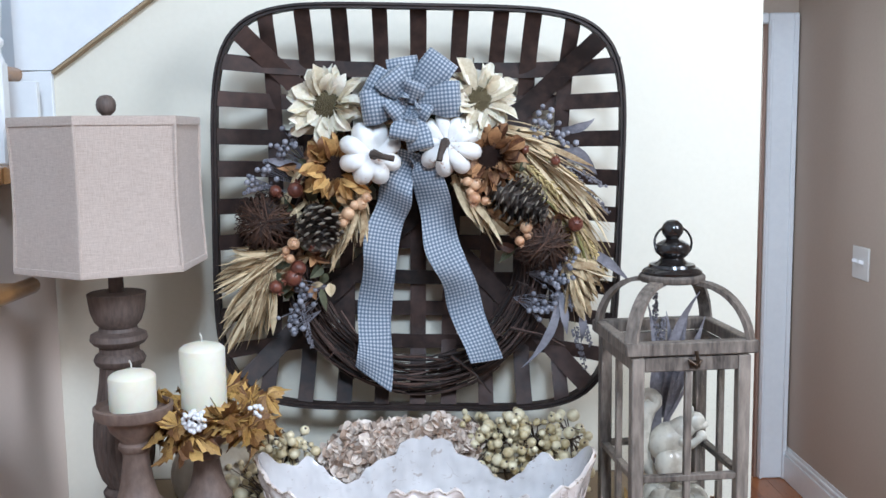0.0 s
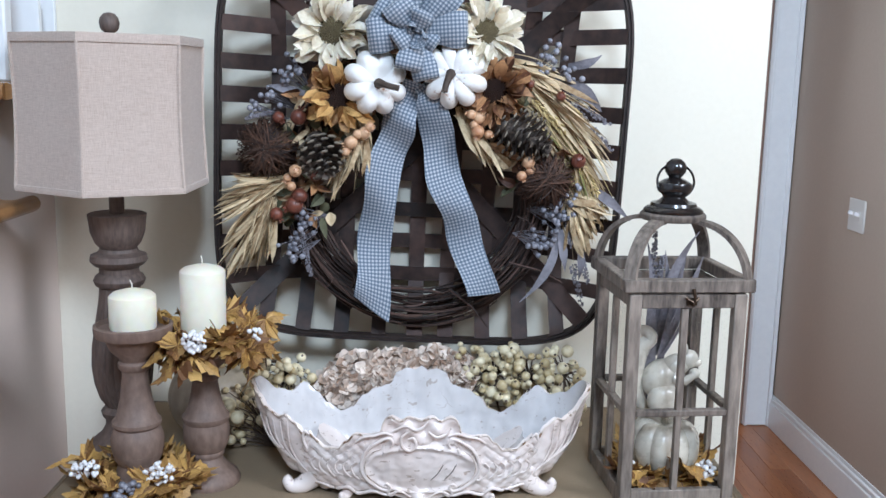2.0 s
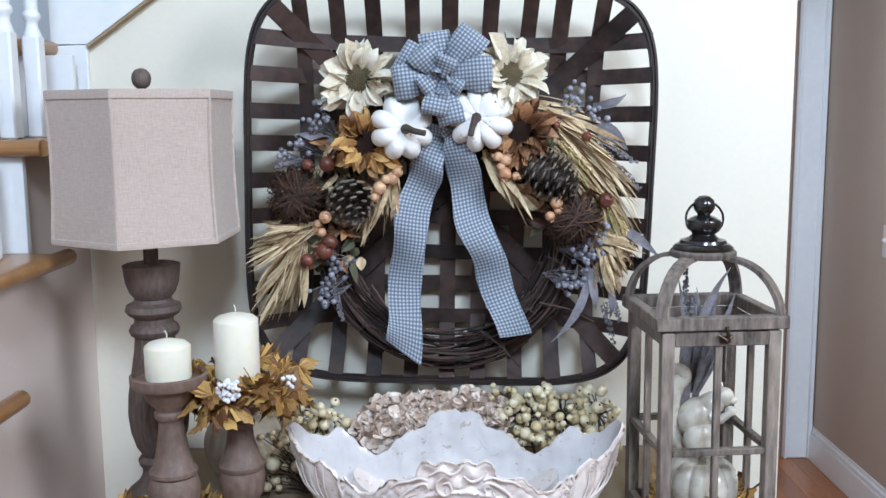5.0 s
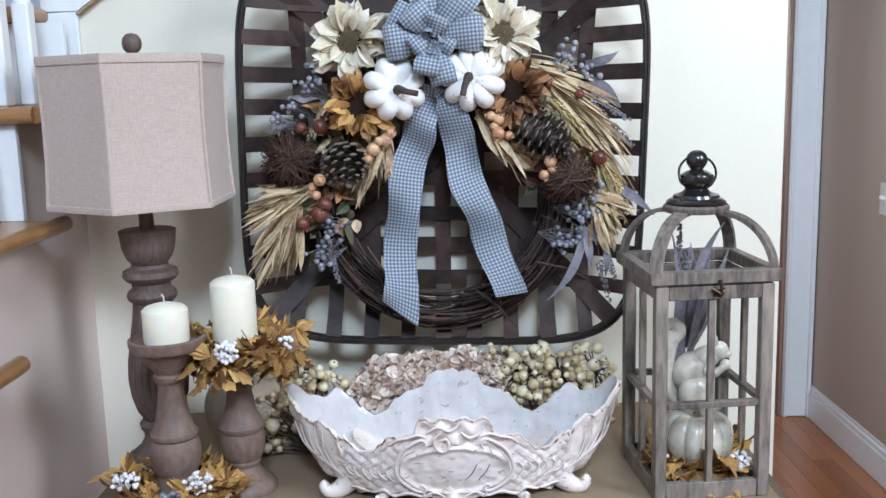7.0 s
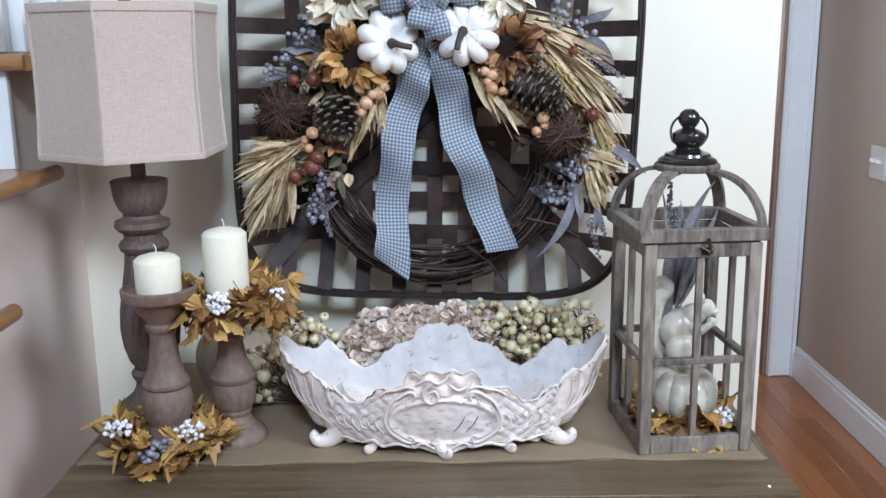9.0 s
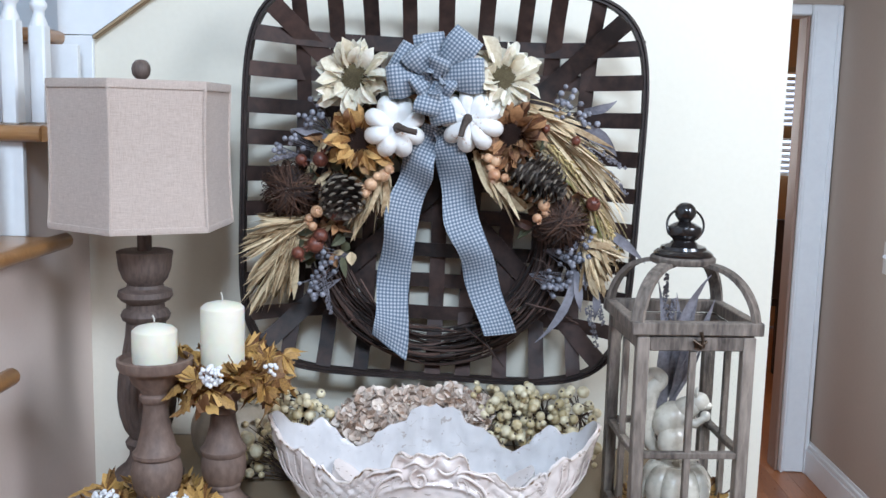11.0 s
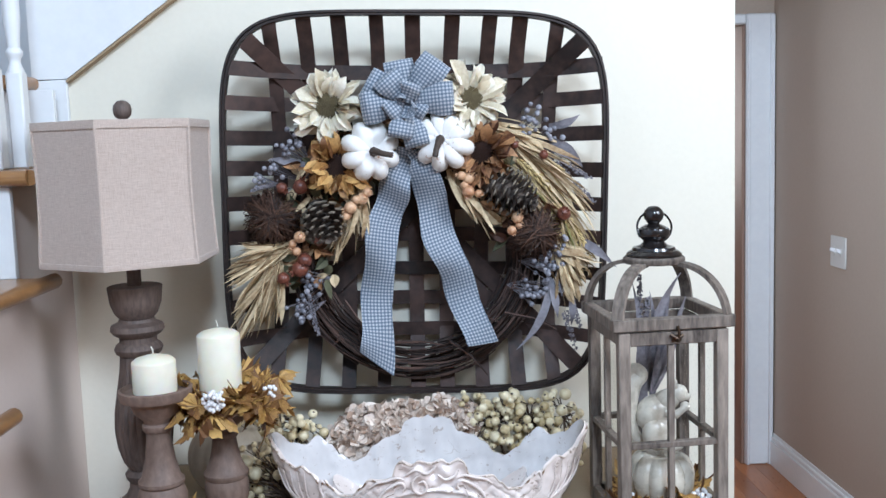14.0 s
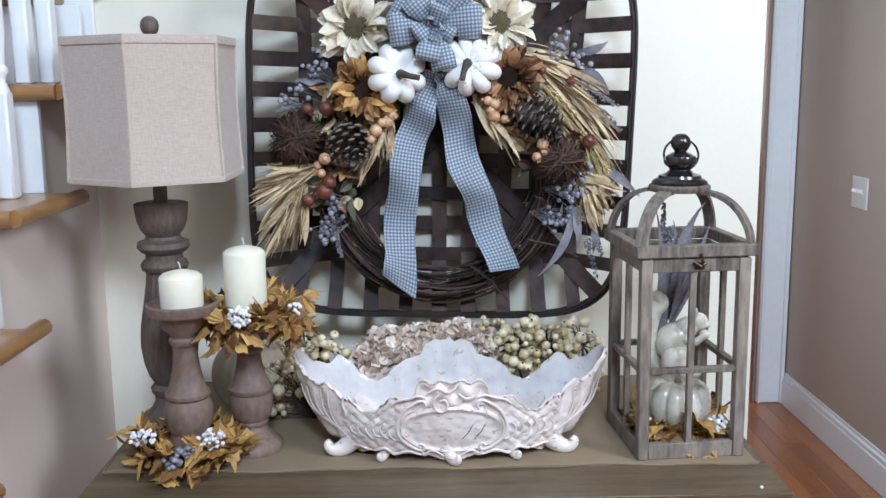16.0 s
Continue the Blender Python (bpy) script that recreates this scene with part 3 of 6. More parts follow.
part("edge_moulding", Mesh().slab((-0.655, 1.416, TZ - 0.042), (0.540, 2.06, TZ - 0.0285), 0.006), "table_wood", table)
part("apron", Mesh().slab((-0.60, 1.46, TZ - 0.17), (0.485, 2.03, TZ - 0.043), 0.003), "table_wood", table)
part("drawer_front", Mesh().slab((-0.30, 1.452, TZ - 0.155), (0.185, 1.459, TZ - 0.06), 0.003), "table_wood", table)
for x in (-0.575, 0.46):
    for y in (1.485, 2.005):
        part("leg", Mesh().lathe([(0.022, 0), (0.026, 0.03), (0.02, 0.06), (0.03, 0.3), (0.034, 0.5), (0.026, 0.56), (0.036, 0.58), (0.036, 0.609)], 16, (x, y, 0)), "table_wood", table)
rows = []
for i in range(90):
    x = -0.652 + 1.183 * i / 89
    wob = 0.004 * math.sin(i * 0.21) + 0.003 * math.sin(i * 0.47 + 1)
    lift = 0.0022 + 0.0022 * max(0, math.sin(i * 0.23 + 0.6))
    rows.append([(x, 1.534 + wob, TZ + 0.0005), (x, 1.534 + wob, TZ + lift), (x, 1.56, TZ + 0.0024), (x, 1.9, TZ + 0.002), (x, 2.05, TZ + 0.002)])
runner = thing("table_runner", (-0.06, 1.79, TZ), "tan burlap runner lying along the table top", "table runner")
part("cloth", Mesh().sheet([r[::-1] for r in rows]), "burlap_runner", runner)
part("front_hem", Mesh().tube([Vector(r[1]) + Vector((0, 0.001, 0.0)) for r in rows], 0.0016, 6), "burlap_runner", runner, "folded front hem")
for k in (0, -1):
    part("end_hem", Mesh().tube([Vector(p) + Vector((0, 0, 0.0005)) for p in rows[k][1:]], 0.0014, 6), "burlap_runner", runner, "folded end hem")

# ---- tobacco basket ----
BC, BA, BB, BN, TILT_B = Vector((-0.032, 1.968, 1.362)), 0.407, 0.406, 5.4, radians(-1.7)


def basket_at(u, v, y):
    c, s = math.cos(TILT_B), math.sin(TILT_B)
    return Vector((BC.x + u * c - v * s, y - 0.03 * (v + 0.404) / 0.808, BC.z + u * s + v * c))


def reach(u, a, b):
    return b * (1 - min(1.0, abs(u / a)) ** BN) ** (1 / BN)


def basket_y(u, v):
    e = ((abs(u) / BA) ** 4.0 + (abs(v) / BB) ** 4.0) ** 0.25
    return BC.y + 0.088 * (1 - min(1, max(0, (e - 0.58) / 0.42)) ** 1.7)


basket = thing("tobacco_basket", tuple(BC + Vector((0, 0.08, -0.4))), "large dark brown woven tobacco basket hanging on the cream wall", "basket")
for name, grow, y0, y1 in (("rim", 0.0, -0.014, 0.012), ("rim", -0.0052, -0.010, 0.016)):
    pts, wide, out = [], [], []
    for k in range(161):
        a = 2 * math.pi * k / 160 + 0.02
        cs, sn = math.cos(a), math.sin(a)
        r = (abs(cs / (BA + grow)) ** BN + abs(sn / (BB + grow)) ** BN) ** (-1 / BN)
        p = basket_at(r * cs, r * sn, BC.y + (y0 + y1) / 2 + 0.002 * math.sin(3 * a))
        pts.append(p)
        wide.append((0, (y1 - y0) / 2, 0))
    for k in range(161):
        d = (pts[(k + 1) % 160] - pts[(k - 1) % 160]).normalized()
        out.append(Vector((-d.z, 0, d.x)))
    part(name, Mesh().strap(pts, wide, 0.0048, out), "basket_rim_wood", basket, "bent wooden rim hoop")
PITCH_V, PITCH_H = 0.0735, 0.0715
for horizontal in (False, True):
    for i in range(-4, 5):
        off = (PITCH_H * i + 0.004) if horizontal else PITCH_V * i
        off += rng.uniform(-0.004, 0.004)
        end = reach(off, BB, BA) if horizontal else reach(off, BA, BB)
        pts, wide, out = [], [], []
        hw = 0.0158 + rng.uniform(-0.001, 0.001)
        skew = rng.uniform(-0.006, 0.006)
        for k in range(41):
            s = -1 + 2 * k / 40
            w = s * (end - 0.002)
            fan = 1 + 0.03 * (abs(s) ** 3)
            u, v = (w, off * fan + skew * s) if horizontal else (off * fan + skew * s, w)
            weave = 0.0026 * math.cos(math.pi * (w / (PITCH_V if horizontal else PITCH_H))) * (-1) ** (i + (1 if horizontal else 0)) * max(0, 1 - abs(s) ** 6)
            pts.append(basket_at(u, v, basket_y(u, v) + weave - (0.003 if horizontal else 0)))
            wide.append((basket_at(0, hw, 0) - basket_at(0, 0, 0)) if horizontal else (basket_at(hw, 0, 0) - basket_at(0, 0, 0)))
            out.append((0, -1, 0))
        part("slat", Mesh().strap(pts, wide, 0.003, out), "basket_wood", basket)
for sg in (-1, 1):
    pts, wide, out = [], [], []
    for k in range(41):
        s = -1 + 2 * k / 40
        u, v = s * 0.350, s * sg * 0.348
        pts.append(basket_at(u, v, basket_y(u, v) - 0.008 - 0.002 * sg))
        w = Vector((0.0135, 0.0, -0.0135 * sg))
        wide.append(w)
        out.append((0, -1, 0))
    part("diagonal_brace", Mesh().strap(pts, wide, 0.0035, out), "basket_wood", basket)

# ---- table lamp ----
LX, LY = -0.591, 1.797
lamp = thing("table_lamp", (LX, LY, TZ + 0.002), "tall turned grey brown wooden lamp with a hexagonal linen shade", "lamp")
part("base", Mesh().lathe([(0.066, TZ + 0.003), (0.069, TZ + 0.012), (0.060, TZ + 0.022), (0.045, TZ + 0.034), (0.036, TZ + 0.05), (0.035, TZ + 0.062), (0.041, TZ + 0.070),
     (0.043, TZ + 0.079), (0.036, TZ + 0.088)], 40, (LX, LY, 0)), "lamp_wood", lamp)
col = [(0.033, 0.868), (0.044, 0.885), (0.053, 0.915), (0.057, 0.95), (0.055, 0.985), (0.047, 1.03), (0.040, 1.07), (0.037, 1.10)]
part("fluted_column", Mesh().lathe(col, 96, (LX, LY, 0), lambda a, z: 1 - 0.05 * (0.5 + 0.5 * math.cos(a * 20)) ** 3), "lamp_wood", lamp)
part("collar", Mesh().lathe([(0.036, 1.098), (0.044, 1.104), (0.047, 1.113), (0.043, 1.121), (0.036, 1.126), (0.036, 1.136), (0.046, 1.142), (0.052, 1.150), (0.050, 1.160), (0.036, 1.166), (0.034, 1.172)], 40, (LX, LY, 0)), "lamp_wood", lamp)
part("cup", Mesh().lathe([(0.032, 1.172), (0.042, 1.184), (0.049, 1.203), (0.0515, 1.225), (0.053, 1.236), (0.049, 1.238), (0.02, 1.238)], 40, (LX, LY, 0)), "lamp_wood", lamp)
part("stem", Mesh().lathe([(0.0135, 1.236), (0.0135, 1.30), (0.008, 1.32), (0.008, 1.566)], 20, (LX, LY, 0)), "lamp_wood", lamp)
HEX, SX = radians(-0.7), -0.590


def shade_ring(r, z, n=6, sub=6):
    ring = []
    vs = [Vector((SX + r * math.sin(HEX + math.pi / 3 * k), LY - r * math.cos(HEX + math.pi / 3 * k), z)) for k in range(n)]
    for k in range(n):
        for j in range(sub):
            t = j / sub
            p = vs[k].lerp(vs[(k + 1) % n], t)
            ring.append(p)
    return ring


def shade_r(t):
    return 0.166 + 0.003 * t - 0.0045 * math.sin(math.pi * t)


Z_TOP, Z_LOW = 1.556, 1.287
m = Mesh()
levels = [(shade_r(i / 14), Z_TOP - (Z_TOP - Z_LOW) * i / 14) for i in range(15)] + [(shade_r((14 - i) / 14) - 0.003, Z_LOW + (Z_TOP - Z_LOW) * i / 14) for i in range(15)]
rings = [shade_ring(r, z) for r, z in levels]
k = len(rings[0])
m.add([p for ring in rings for p in ring], [(i * k + j, (i + 1) * k + j, (i + 1) * k + (j + 1) % k, i * k + (j + 1) % k) for i in range(len(rings) - 1) for j in range(k)]
      + [((len(rings) - 1) * k + j, j, (j + 1) % k, (len(rings) - 1) * k + (j + 1) % k) for j in range(k)])
lampshade = part("shade", m, "linen_cloth", lamp, "hexagonal natural linen shade with piped edges")
for z0, z1, t in ((Z_TOP - 0.014, Z_TOP + 0.0015, 0.0), (Z_LOW - 0.001, Z_LOW + 0.010, 1.0)):
    m = Mesh()
    rr = [shade_ring(shade_r(t) + g, z) for g, z in ((0.0025, z0), (0.0035, (z0 + z1) / 2), (0.0025, z1), (-0.0045, z1), (-0.0045, z0))]
    m.add([p for ring in rr for p in ring], [(i * k + j, (i + 1) % 5 * k + j, (i + 1) % 5 * k + (j + 1) % k, i * k + (j + 1) % k) for i in range(5) for j in range(k)])
    part("trim_band", m, "linen_cloth", lampshade)
for q in range(6):
    m = Mesh()
    m.tube([shade_ring(shade_r(i / 10) + 0.0008, Z_TOP - 0.012 - (Z_TOP - Z_LOW - 0.018) * i / 10)[q * 6] for i in range(11)], 0.0032, 6)
    part("piping", m, "linen_cloth", lampshade)
for q in range(3):
    m = Mesh().tube([(LX, LY, 1.545), (LX + 0.15 * math.sin(q * 2.1 + 1), LY + 0.15 * math.cos(q * 2.1 + 1), 1.548)], 0.002, 6)
    part("spider_arm", m, "bronze_metal", lampshade)
part("finial", Mesh().lathe([(0.006, 1.553), (0.007, 1.561), (0.013, 1.566), (0.0160, 1.570), (0.0178, 1.580), (0.0160, 1.589), (0.0100, 1.596), (0.003, 1.598)], 24, (LX, LY, 0)), "lamp_wood", lamp, "round wooden finial")


# ---- candlesticks ----
def candlestick(name, x, y, prof, label, plate_z, candle_top, group):
    c = thing(name, (x, y, TZ + 0.002), label, "candlestick", group)
    names = ("base", "shaft", "cup")
    for nm, p in zip(names, prof):
        part(nm, Mesh().lathe([(r, z) for r, z in p], 40, (x, y, 0)), "candlestick_wood", c)
    can = thing("pillar_candle", (x, y, plate_z), "ivory pillar candle with a short wick on the candlestick", "candle", "pillar candles")
    r = 0.0385
    part("wax", Mesh().lathe([(r - 0.001, plate_z), (r, plate_z + 0.004), (r, candle_top - 0.0195), (r - 0.0008, candle_top - 0.0178), (r * 0.82, candle_top - 0.0125), (r * 0.4, candle_top - 0.008), (0.004, candle_top - 0.006)], 40, (x, y, 0)), "candle_wax", can)
    part("wick", Mesh().tube([(x, y, candle_top - 0.008), (x, y, candle_top + 0.002), (x - 0.003, y, candle_top + 0.008)], 0.0014, 6), "wick_string", can, "white cotton wick")


candlestick("candlestick", -0.508, 1.60,
            ([(0.076, TZ + 0.0025), (0.078, TZ + 0.008), (0.072, TZ + 0.014), (0.055, TZ + 0.022), (0.038, TZ + 0.035), (0.034, TZ + 0.055), (0.040, TZ + 0.066), (0.042, TZ + 0.075)],
             [(0.041, 0.852), (0.044, 0.865), (0.0445, 0.88), (0.041, 0.893), (0.037, 0.90), (0.041, 0.905), (0.041, 0.911), (0.035, 0.917), (0.0265, 0.95), (0.0215, 0.99), (0.0225, 1.002)],
             [(r, z + 0.009) for r, z in ((0.024, 0.992), (0.0275, 0.997), (0.0275, 1.004), (0.024, 1.008), (0.026, 1.014), (0.040, 1.028), (0.044, 1.040), (0.050, 1.047), (0.061, 1.052), (0.0645, 1.060), (0.0645, 1.070), (0.060, 1.072), (0.057, 1.064), (0.01, 1.063))]),
            "taupe turned wooden candlestick with a shallow cup", 1.0725, 1.1465, "turned candlesticks")
candlestick("candlestick", -0.401, 1.645,
            ([(0.057, TZ + 0.0025), (0.058, TZ + 0.009), (0.054, TZ + 0.018), (0.040, TZ + 0.030), (0.030, TZ + 0.042), (0.028, TZ + 0.050), (0.031, TZ + 0.055), (0.031, TZ + 0.060), (0.029, TZ + 0.064)],
             [(0.031, 0.842), (0.0375, 0.853), (0.0405, 0.868), (0.040, 0.884), (0.0375, 0.894), (0.0410, 0.899), (0.0410, 0.905), (0.0365, 0.910), (0.030, 0.925), (0.0245, 0.948), (0.0215, 0.971)],
             [(r, z + 0.021) for r, z in ((0.022, 0.949), (0.026, 0.953), (0.026, 0.960), (0.022, 0.964), (0.026, 0.972), (0.040, 0.984), (0.048, 0.996), (0.060, 1.003), (0.062, 1.013), (0.058, 1.015), (0.055, 1.008), (0.01, 1.007))]),
            "taupe turned wooden candlestick ringed with autumn leaves", 1.0285, 1.181, "turned candlesticks")

# ---- lantern ----
LC, LROT, LW, LD = Vector((0.405, 1.661, TZ + 0.0025)), radians(4.9), 0.200, 0.210
LM = Matrix.Translation(LC) @ Matrix.Rotation(LROT, 4, "Z")
lantern = thing("lantern", tuple(LC), "weathered grey brown wooden lantern with an open arched top", "lantern")


def lan(m):
    m.v = [tuple(LM @ Vector(p)) for p in m.v]
    return m


HW, HD, BODY = LW / 2, LD / 2, 0.372
for sx in (-1, 1):
    for sy in (-1, 1):
        part("post", lan(Mesh().box((sx * (HW - 0.0105), sy * (HD - 0.0105), BODY / 2), (0.021, 0.021, BODY), 0.002)), "lantern_wood", lantern)
for sy in (-1, 1):
    for z, h in ((0.015, 0.03), (0.1665, 0.011), (BODY - 0.012, 0.024)):
        part("rail", lan(Mesh().box((0, sy * (HD - 0.009), z), (LW - 0.042, 0.014, h), 0.0015)), "lantern_wood", lantern)
    part("muntin", lan(Mesh().box((0.004 * sy, sy * (HD - 0.0085), BODY / 2), (0.0115, 0.011, BODY - 0.05), 0.0015)), "lantern_wood", lantern)
for sx in (-1, 1):
    for z, h in ((0.015, 0.03), (0.1665, 0.011), (BODY - 0.012, 0.024)):
        part("rail", lan(Mesh().box((sx * (HW - 0.009), 0, z), (0.014, LD - 0.042, h), 0.0015)), "lantern_wood", lantern)
    part("muntin", lan(Mesh().box((sx * (HW - 0.0085), 0, BODY / 2), (0.011, 0.0115, BODY - 0.05), 0.0015)), "lantern_wood", lantern)
part("floor_board", lan(Mesh().box((0, 0, 0.009), (LW - 0.03, LD - 0.03, 0.012), 0.001)), "lantern_wood", lantern)
for sx in (-1, 1):
    pane = part("pane", lan(Mesh().box((sx * (HW - 0.0165), 0, BODY / 2), (0.0016, LD - 0.046, BODY - 0.056), 0)), "clear_glass", lantern, "clear glass side pane")
    pane.visible_shadow = False
LID = BODY + 0.003
for sy in (-1, 1):
    part("lid_rail", lan(Mesh().box((0, sy * (HD - 0.006), LID + 0.011), (LW + 0.022, 0.020, 0.022), 0.002)), "lantern_wood", lantern)
for sx in (-1, 1):
    part("lid_rail", lan(Mesh().box((sx * (HW + 0.0005), 0, LID + 0.011), (0.020, LD - 0.034, 0.022), 0.002)), "lantern_wood", lantern)
ARC_TOP = 0.482
for sx in (-1, 1):
    for sy in (-1, 1):
        d = Vector((sx * (HW + 0.001), sy * (HD - 0.006), 0))
        n = d.normalized()
        pts, wide, out = [], [], []
        for k in range(17):
            a = math.pi / 2 * k / 16
            s = 0.30 + 0.70 * math.cos(a) ** 0.9
            pts.append(d * s + Vector((0, 0, LID + 0.004 + (ARC_TOP - LID - 0.004) * math.sin(a) ** 1.0)))
        for k in range(17):
            t = (pts[min(k + 1, 16)] - pts[max(k - 1, 0)]).normalized()
            w = Vector((-n.y, n.x, 0))
            wide.append(w * 0.011)
            out.append(t.cross(w))
        part("arch", lan(Mesh().strap(pts, wide, 0.0075, out)), "lantern_wood", lantern, "bent wooden arch")
part("top_disc", lan(Mesh().lathe([(0.053, ARC_TOP - 0.001), (0.056, ARC_TOP + 0.003), (0.056, ARC_TOP + 0.009), (0.053, ARC_TOP + 0.012)], 36)), "lantern_wood", lantern)
Z0 = ARC_TOP + 0.0115
fin = part("finial", lan(Mesh().lathe([(0.050, Z0), (0.051, Z0 + 0.005), (0.045, Z0 + 0.010), (0.040, Z0 + 0.012), (0.038, Z0 + 0.017), (0.025, Z0 + 0.021), (0.019, Z0 + 0.027), (0.021, Z0 + 0.031), (0.028, Z0 + 0.036),
     (0.0305, Z0 + 0.043), (0.028, Z0 + 0.051), (0.018, Z0 + 0.057), (0.010, Z0 + 0.060), (0.012, Z0 + 0.062), (0.0175, Z0 + 0.070), (0.0185, Z0 + 0.077), (0.016, Z0 + 0.085), (0.009, Z0 + 0.0915), (0.002, Z0 + 0.093)], 36)), "black_metal", lantern, "glossy black turned finial")
pts = [Vector((0.0325 * math.cos(a), 0.006 * math.sin(a) - 0.004, Z0 + 0.054 + 0.029 * math.sin(a))) for a in [2 * math.pi * k / 36 for k in range(37)]]
part("ring_handle", lan(Mesh().tube(pts, 0.0021, 8)), "black_metal", lantern, "thin black ring handle")
cl = part("clasp", lan(Mesh().box((0.004, -HD + 0.001, LID + 0.006), (0.026, 0.005, 0.012), 0.001).tube([(-0.008, -HD - 0.003, BODY - 0.004), (0.004, -HD - 0.008, BODY - 0.012), (0.014, -HD - 0.003, BODY - 0.006)], 0.0028, 8)
     .box((0.004, -HD + 0.000, BODY - 0.012), (0.018, 0.005, 0.012), 0.001).tube([(0.004, -HD - 0.006, LID + 0.008), (0.006, -HD - 0.009, BODY - 0.004), (0.004, -HD - 0.006, BODY - 0.018)], 0.003, 8)), "bronze_metal", lantern, "dark bronze hook clasp")

# ---- ceramic bowl ----
BX, BY = -0.023, 1.685
BACK = [(0.0, 0.950), (0.012, 0.941), (0.028, 0.945), (0.046, 0.938), (0.062, 0.913), (0.09, 0.907), (0.115, 0.894), (0.142, 0.872), (0.165, 0.866), (0.19, 0.882), (0.205, 0.905), (0.225, 0.925), (0.25, 0.912), (0.275, 0.922), (0.297, 0.955)]
FRONT = [(0.0, 0.937), (0.02, 0.943), (0.032, 0.935), (0.050, 0.943), (0.061, 0.937), (0.067, 0.913), (0.088, 0.907), (0.112, 0.909), (0.128, 0.894), (0.148, 0.878), (0.172, 0.877), (0.188, 0.892), (0.197, 0.903), (0.205, 0.893), (0.219, 0.913), (0.234, 0.925), (0.248, 0.918), (0.270, 0.928), (0.285, 0.945), (0.297, 0.957)]


def table_of(rows, x):
    for (x0, z0), (x1, z1) in zip(rows, rows[1:]):
        if x <= x1:
            t = (x - x0) / (x1 - x0)
            t = t * t * (3 - 2 * t)
            return z0 + (z1 - z0) * t
    return rows[-1][1]


NB, NH = 400, 60


def bowl_point(i, h, inside=0.0):
    a = 2 * math.pi * i / NB
    ca, sa = math.cos(a), math.sin(a)
    e = 0.92
    cx = math.copysign(abs(ca) ** e, ca)
    sy = math.copysign(abs(sa) ** e, sa)
    top = table_of(FRONT if sa < 0 else BACK, abs(cx) * 0.297)
    low = 0.793 + 0.006 * math.cos(6 * a) + 0.004 * math.cos(14 * a)
    z = low + (top - low) * h
    q = (z - 0.797) / 0.155
    sx = 0.206 + 0.094 * max(0, q) ** 0.37
    sw = (0.128 if sa < 0 else 0.088) + 0.024 * math.sin(min(1.0, max(0, q)) * math.pi / 2)
    return Vector((cx * (sx - inside), sy * (sw - inside), z)), ca, sa


def relief(x, z, side):
    """Raised ornament: an oval cartouche, leaf ribs towards the ends, a diamond lattice and lumps."""
    ax = abs(x)
    e = math.sqrt((ax / 0.094) ** 2 + ((z - 0.846) / 0.043) ** 2)
    d = 0.006 * math.exp(-((e - 1.0) / 0.09) ** 2)
    if e < 1:
        d += 0.003 * (1 - e * e)
    if 0.09 < ax < 0.2 and e > 1.1:
        d += 0.003 * (abs(math.sin(ax * 130 + z * 150)) ** 0.5 + abs(math.sin(ax * 130 - z * 150)) ** 0.5 - 1)
    if ax > 0.19:
        d += 0.002 * math.sin((ax - 0.19) * 210 - (z - 0.8) * 60)
    if z > 0.895 and ax < 0.08:
        d += 0.005 * math.sin(x * 130 + 1.0) * math.cos((z - 0.9) * 150)
    d += 0.0026 * noise.noise(Vector((x * 45, z * 45, side))) + 0.0014 * noise.noise(Vector((x * 110, z * 110, side + 3)))
    return d


m = Mesh()
grid = []
for j in range(NH + 1):
    row = []
    for i in range(NB):
        p, ca, sa = bowl_point(i, j / NH)
        n = Vector((ca * 0.5, sa, 0)).normalized()
        edge = 1 if j < NH - 1 else 0.4
        p += n * relief(p.x, p.z, 1 if sa > 0 else -1) * edge
        row.append(p)
    grid.append(row)
for j in range(13):
    h = 1 - j / 12
    row = []
    for i in range(NB):
        p, ca, sa = bowl_point(i, 0.05 + 0.95 * h, 0.008 if j else 0.0055)
        if j == 0:
            p.z += 0.002
        p += Vector((ca * 0.5, sa, 0)) * (0.006 * noise.noise(Vector((p.x * 34, p.z * 34, 9))) + 0.002 * noise.noise(Vector((p.x * 90, p.z * 90, 5))))
        row.append(p)
    grid.append(row)


def shell(rows):
    verts = [p + Vector((BX, BY, 0.003)) for row in rows for p in row]
    return verts, [(j * NB + i, j * NB + (i + 1) % NB, (j + 1) * NB + (i + 1) % NB, (j + 1) * NB + i) for j in range(len(rows) - 1) for i in range(NB)]


verts, faces = shell(grid[:NH + 2])
faces.append(tuple(range(NB))[::-1])
m.add(verts, faces)
verts, faces = shell(grid[NH + 1:])
faces.append(tuple((len(grid) - NH - 2) * NB + i for i in range(NB)))
lining = Mesh()
lining.add(verts, faces)
bowl = thing("ceramic_bowl", (BX, BY, TZ + 0.002), "white crackle glazed ceramic bowl with scrolled rim on the runner", "bowl")
part("body", m, "crackle_glaze", bowl)
part("lining", lining, "inner_glaze", bowl, "glossy bluish white glazed lining")
rim_line = [grid[NH][i] + Vector((BX, BY - 0.0008, 0.0035)) for i in range(NB // 2 + 6, NB - 5)]
part("rim_edge", Mesh().tube(rim_line, 0.0017, 6), "glaze_stain", bowl, "rubbed brown rim edge")


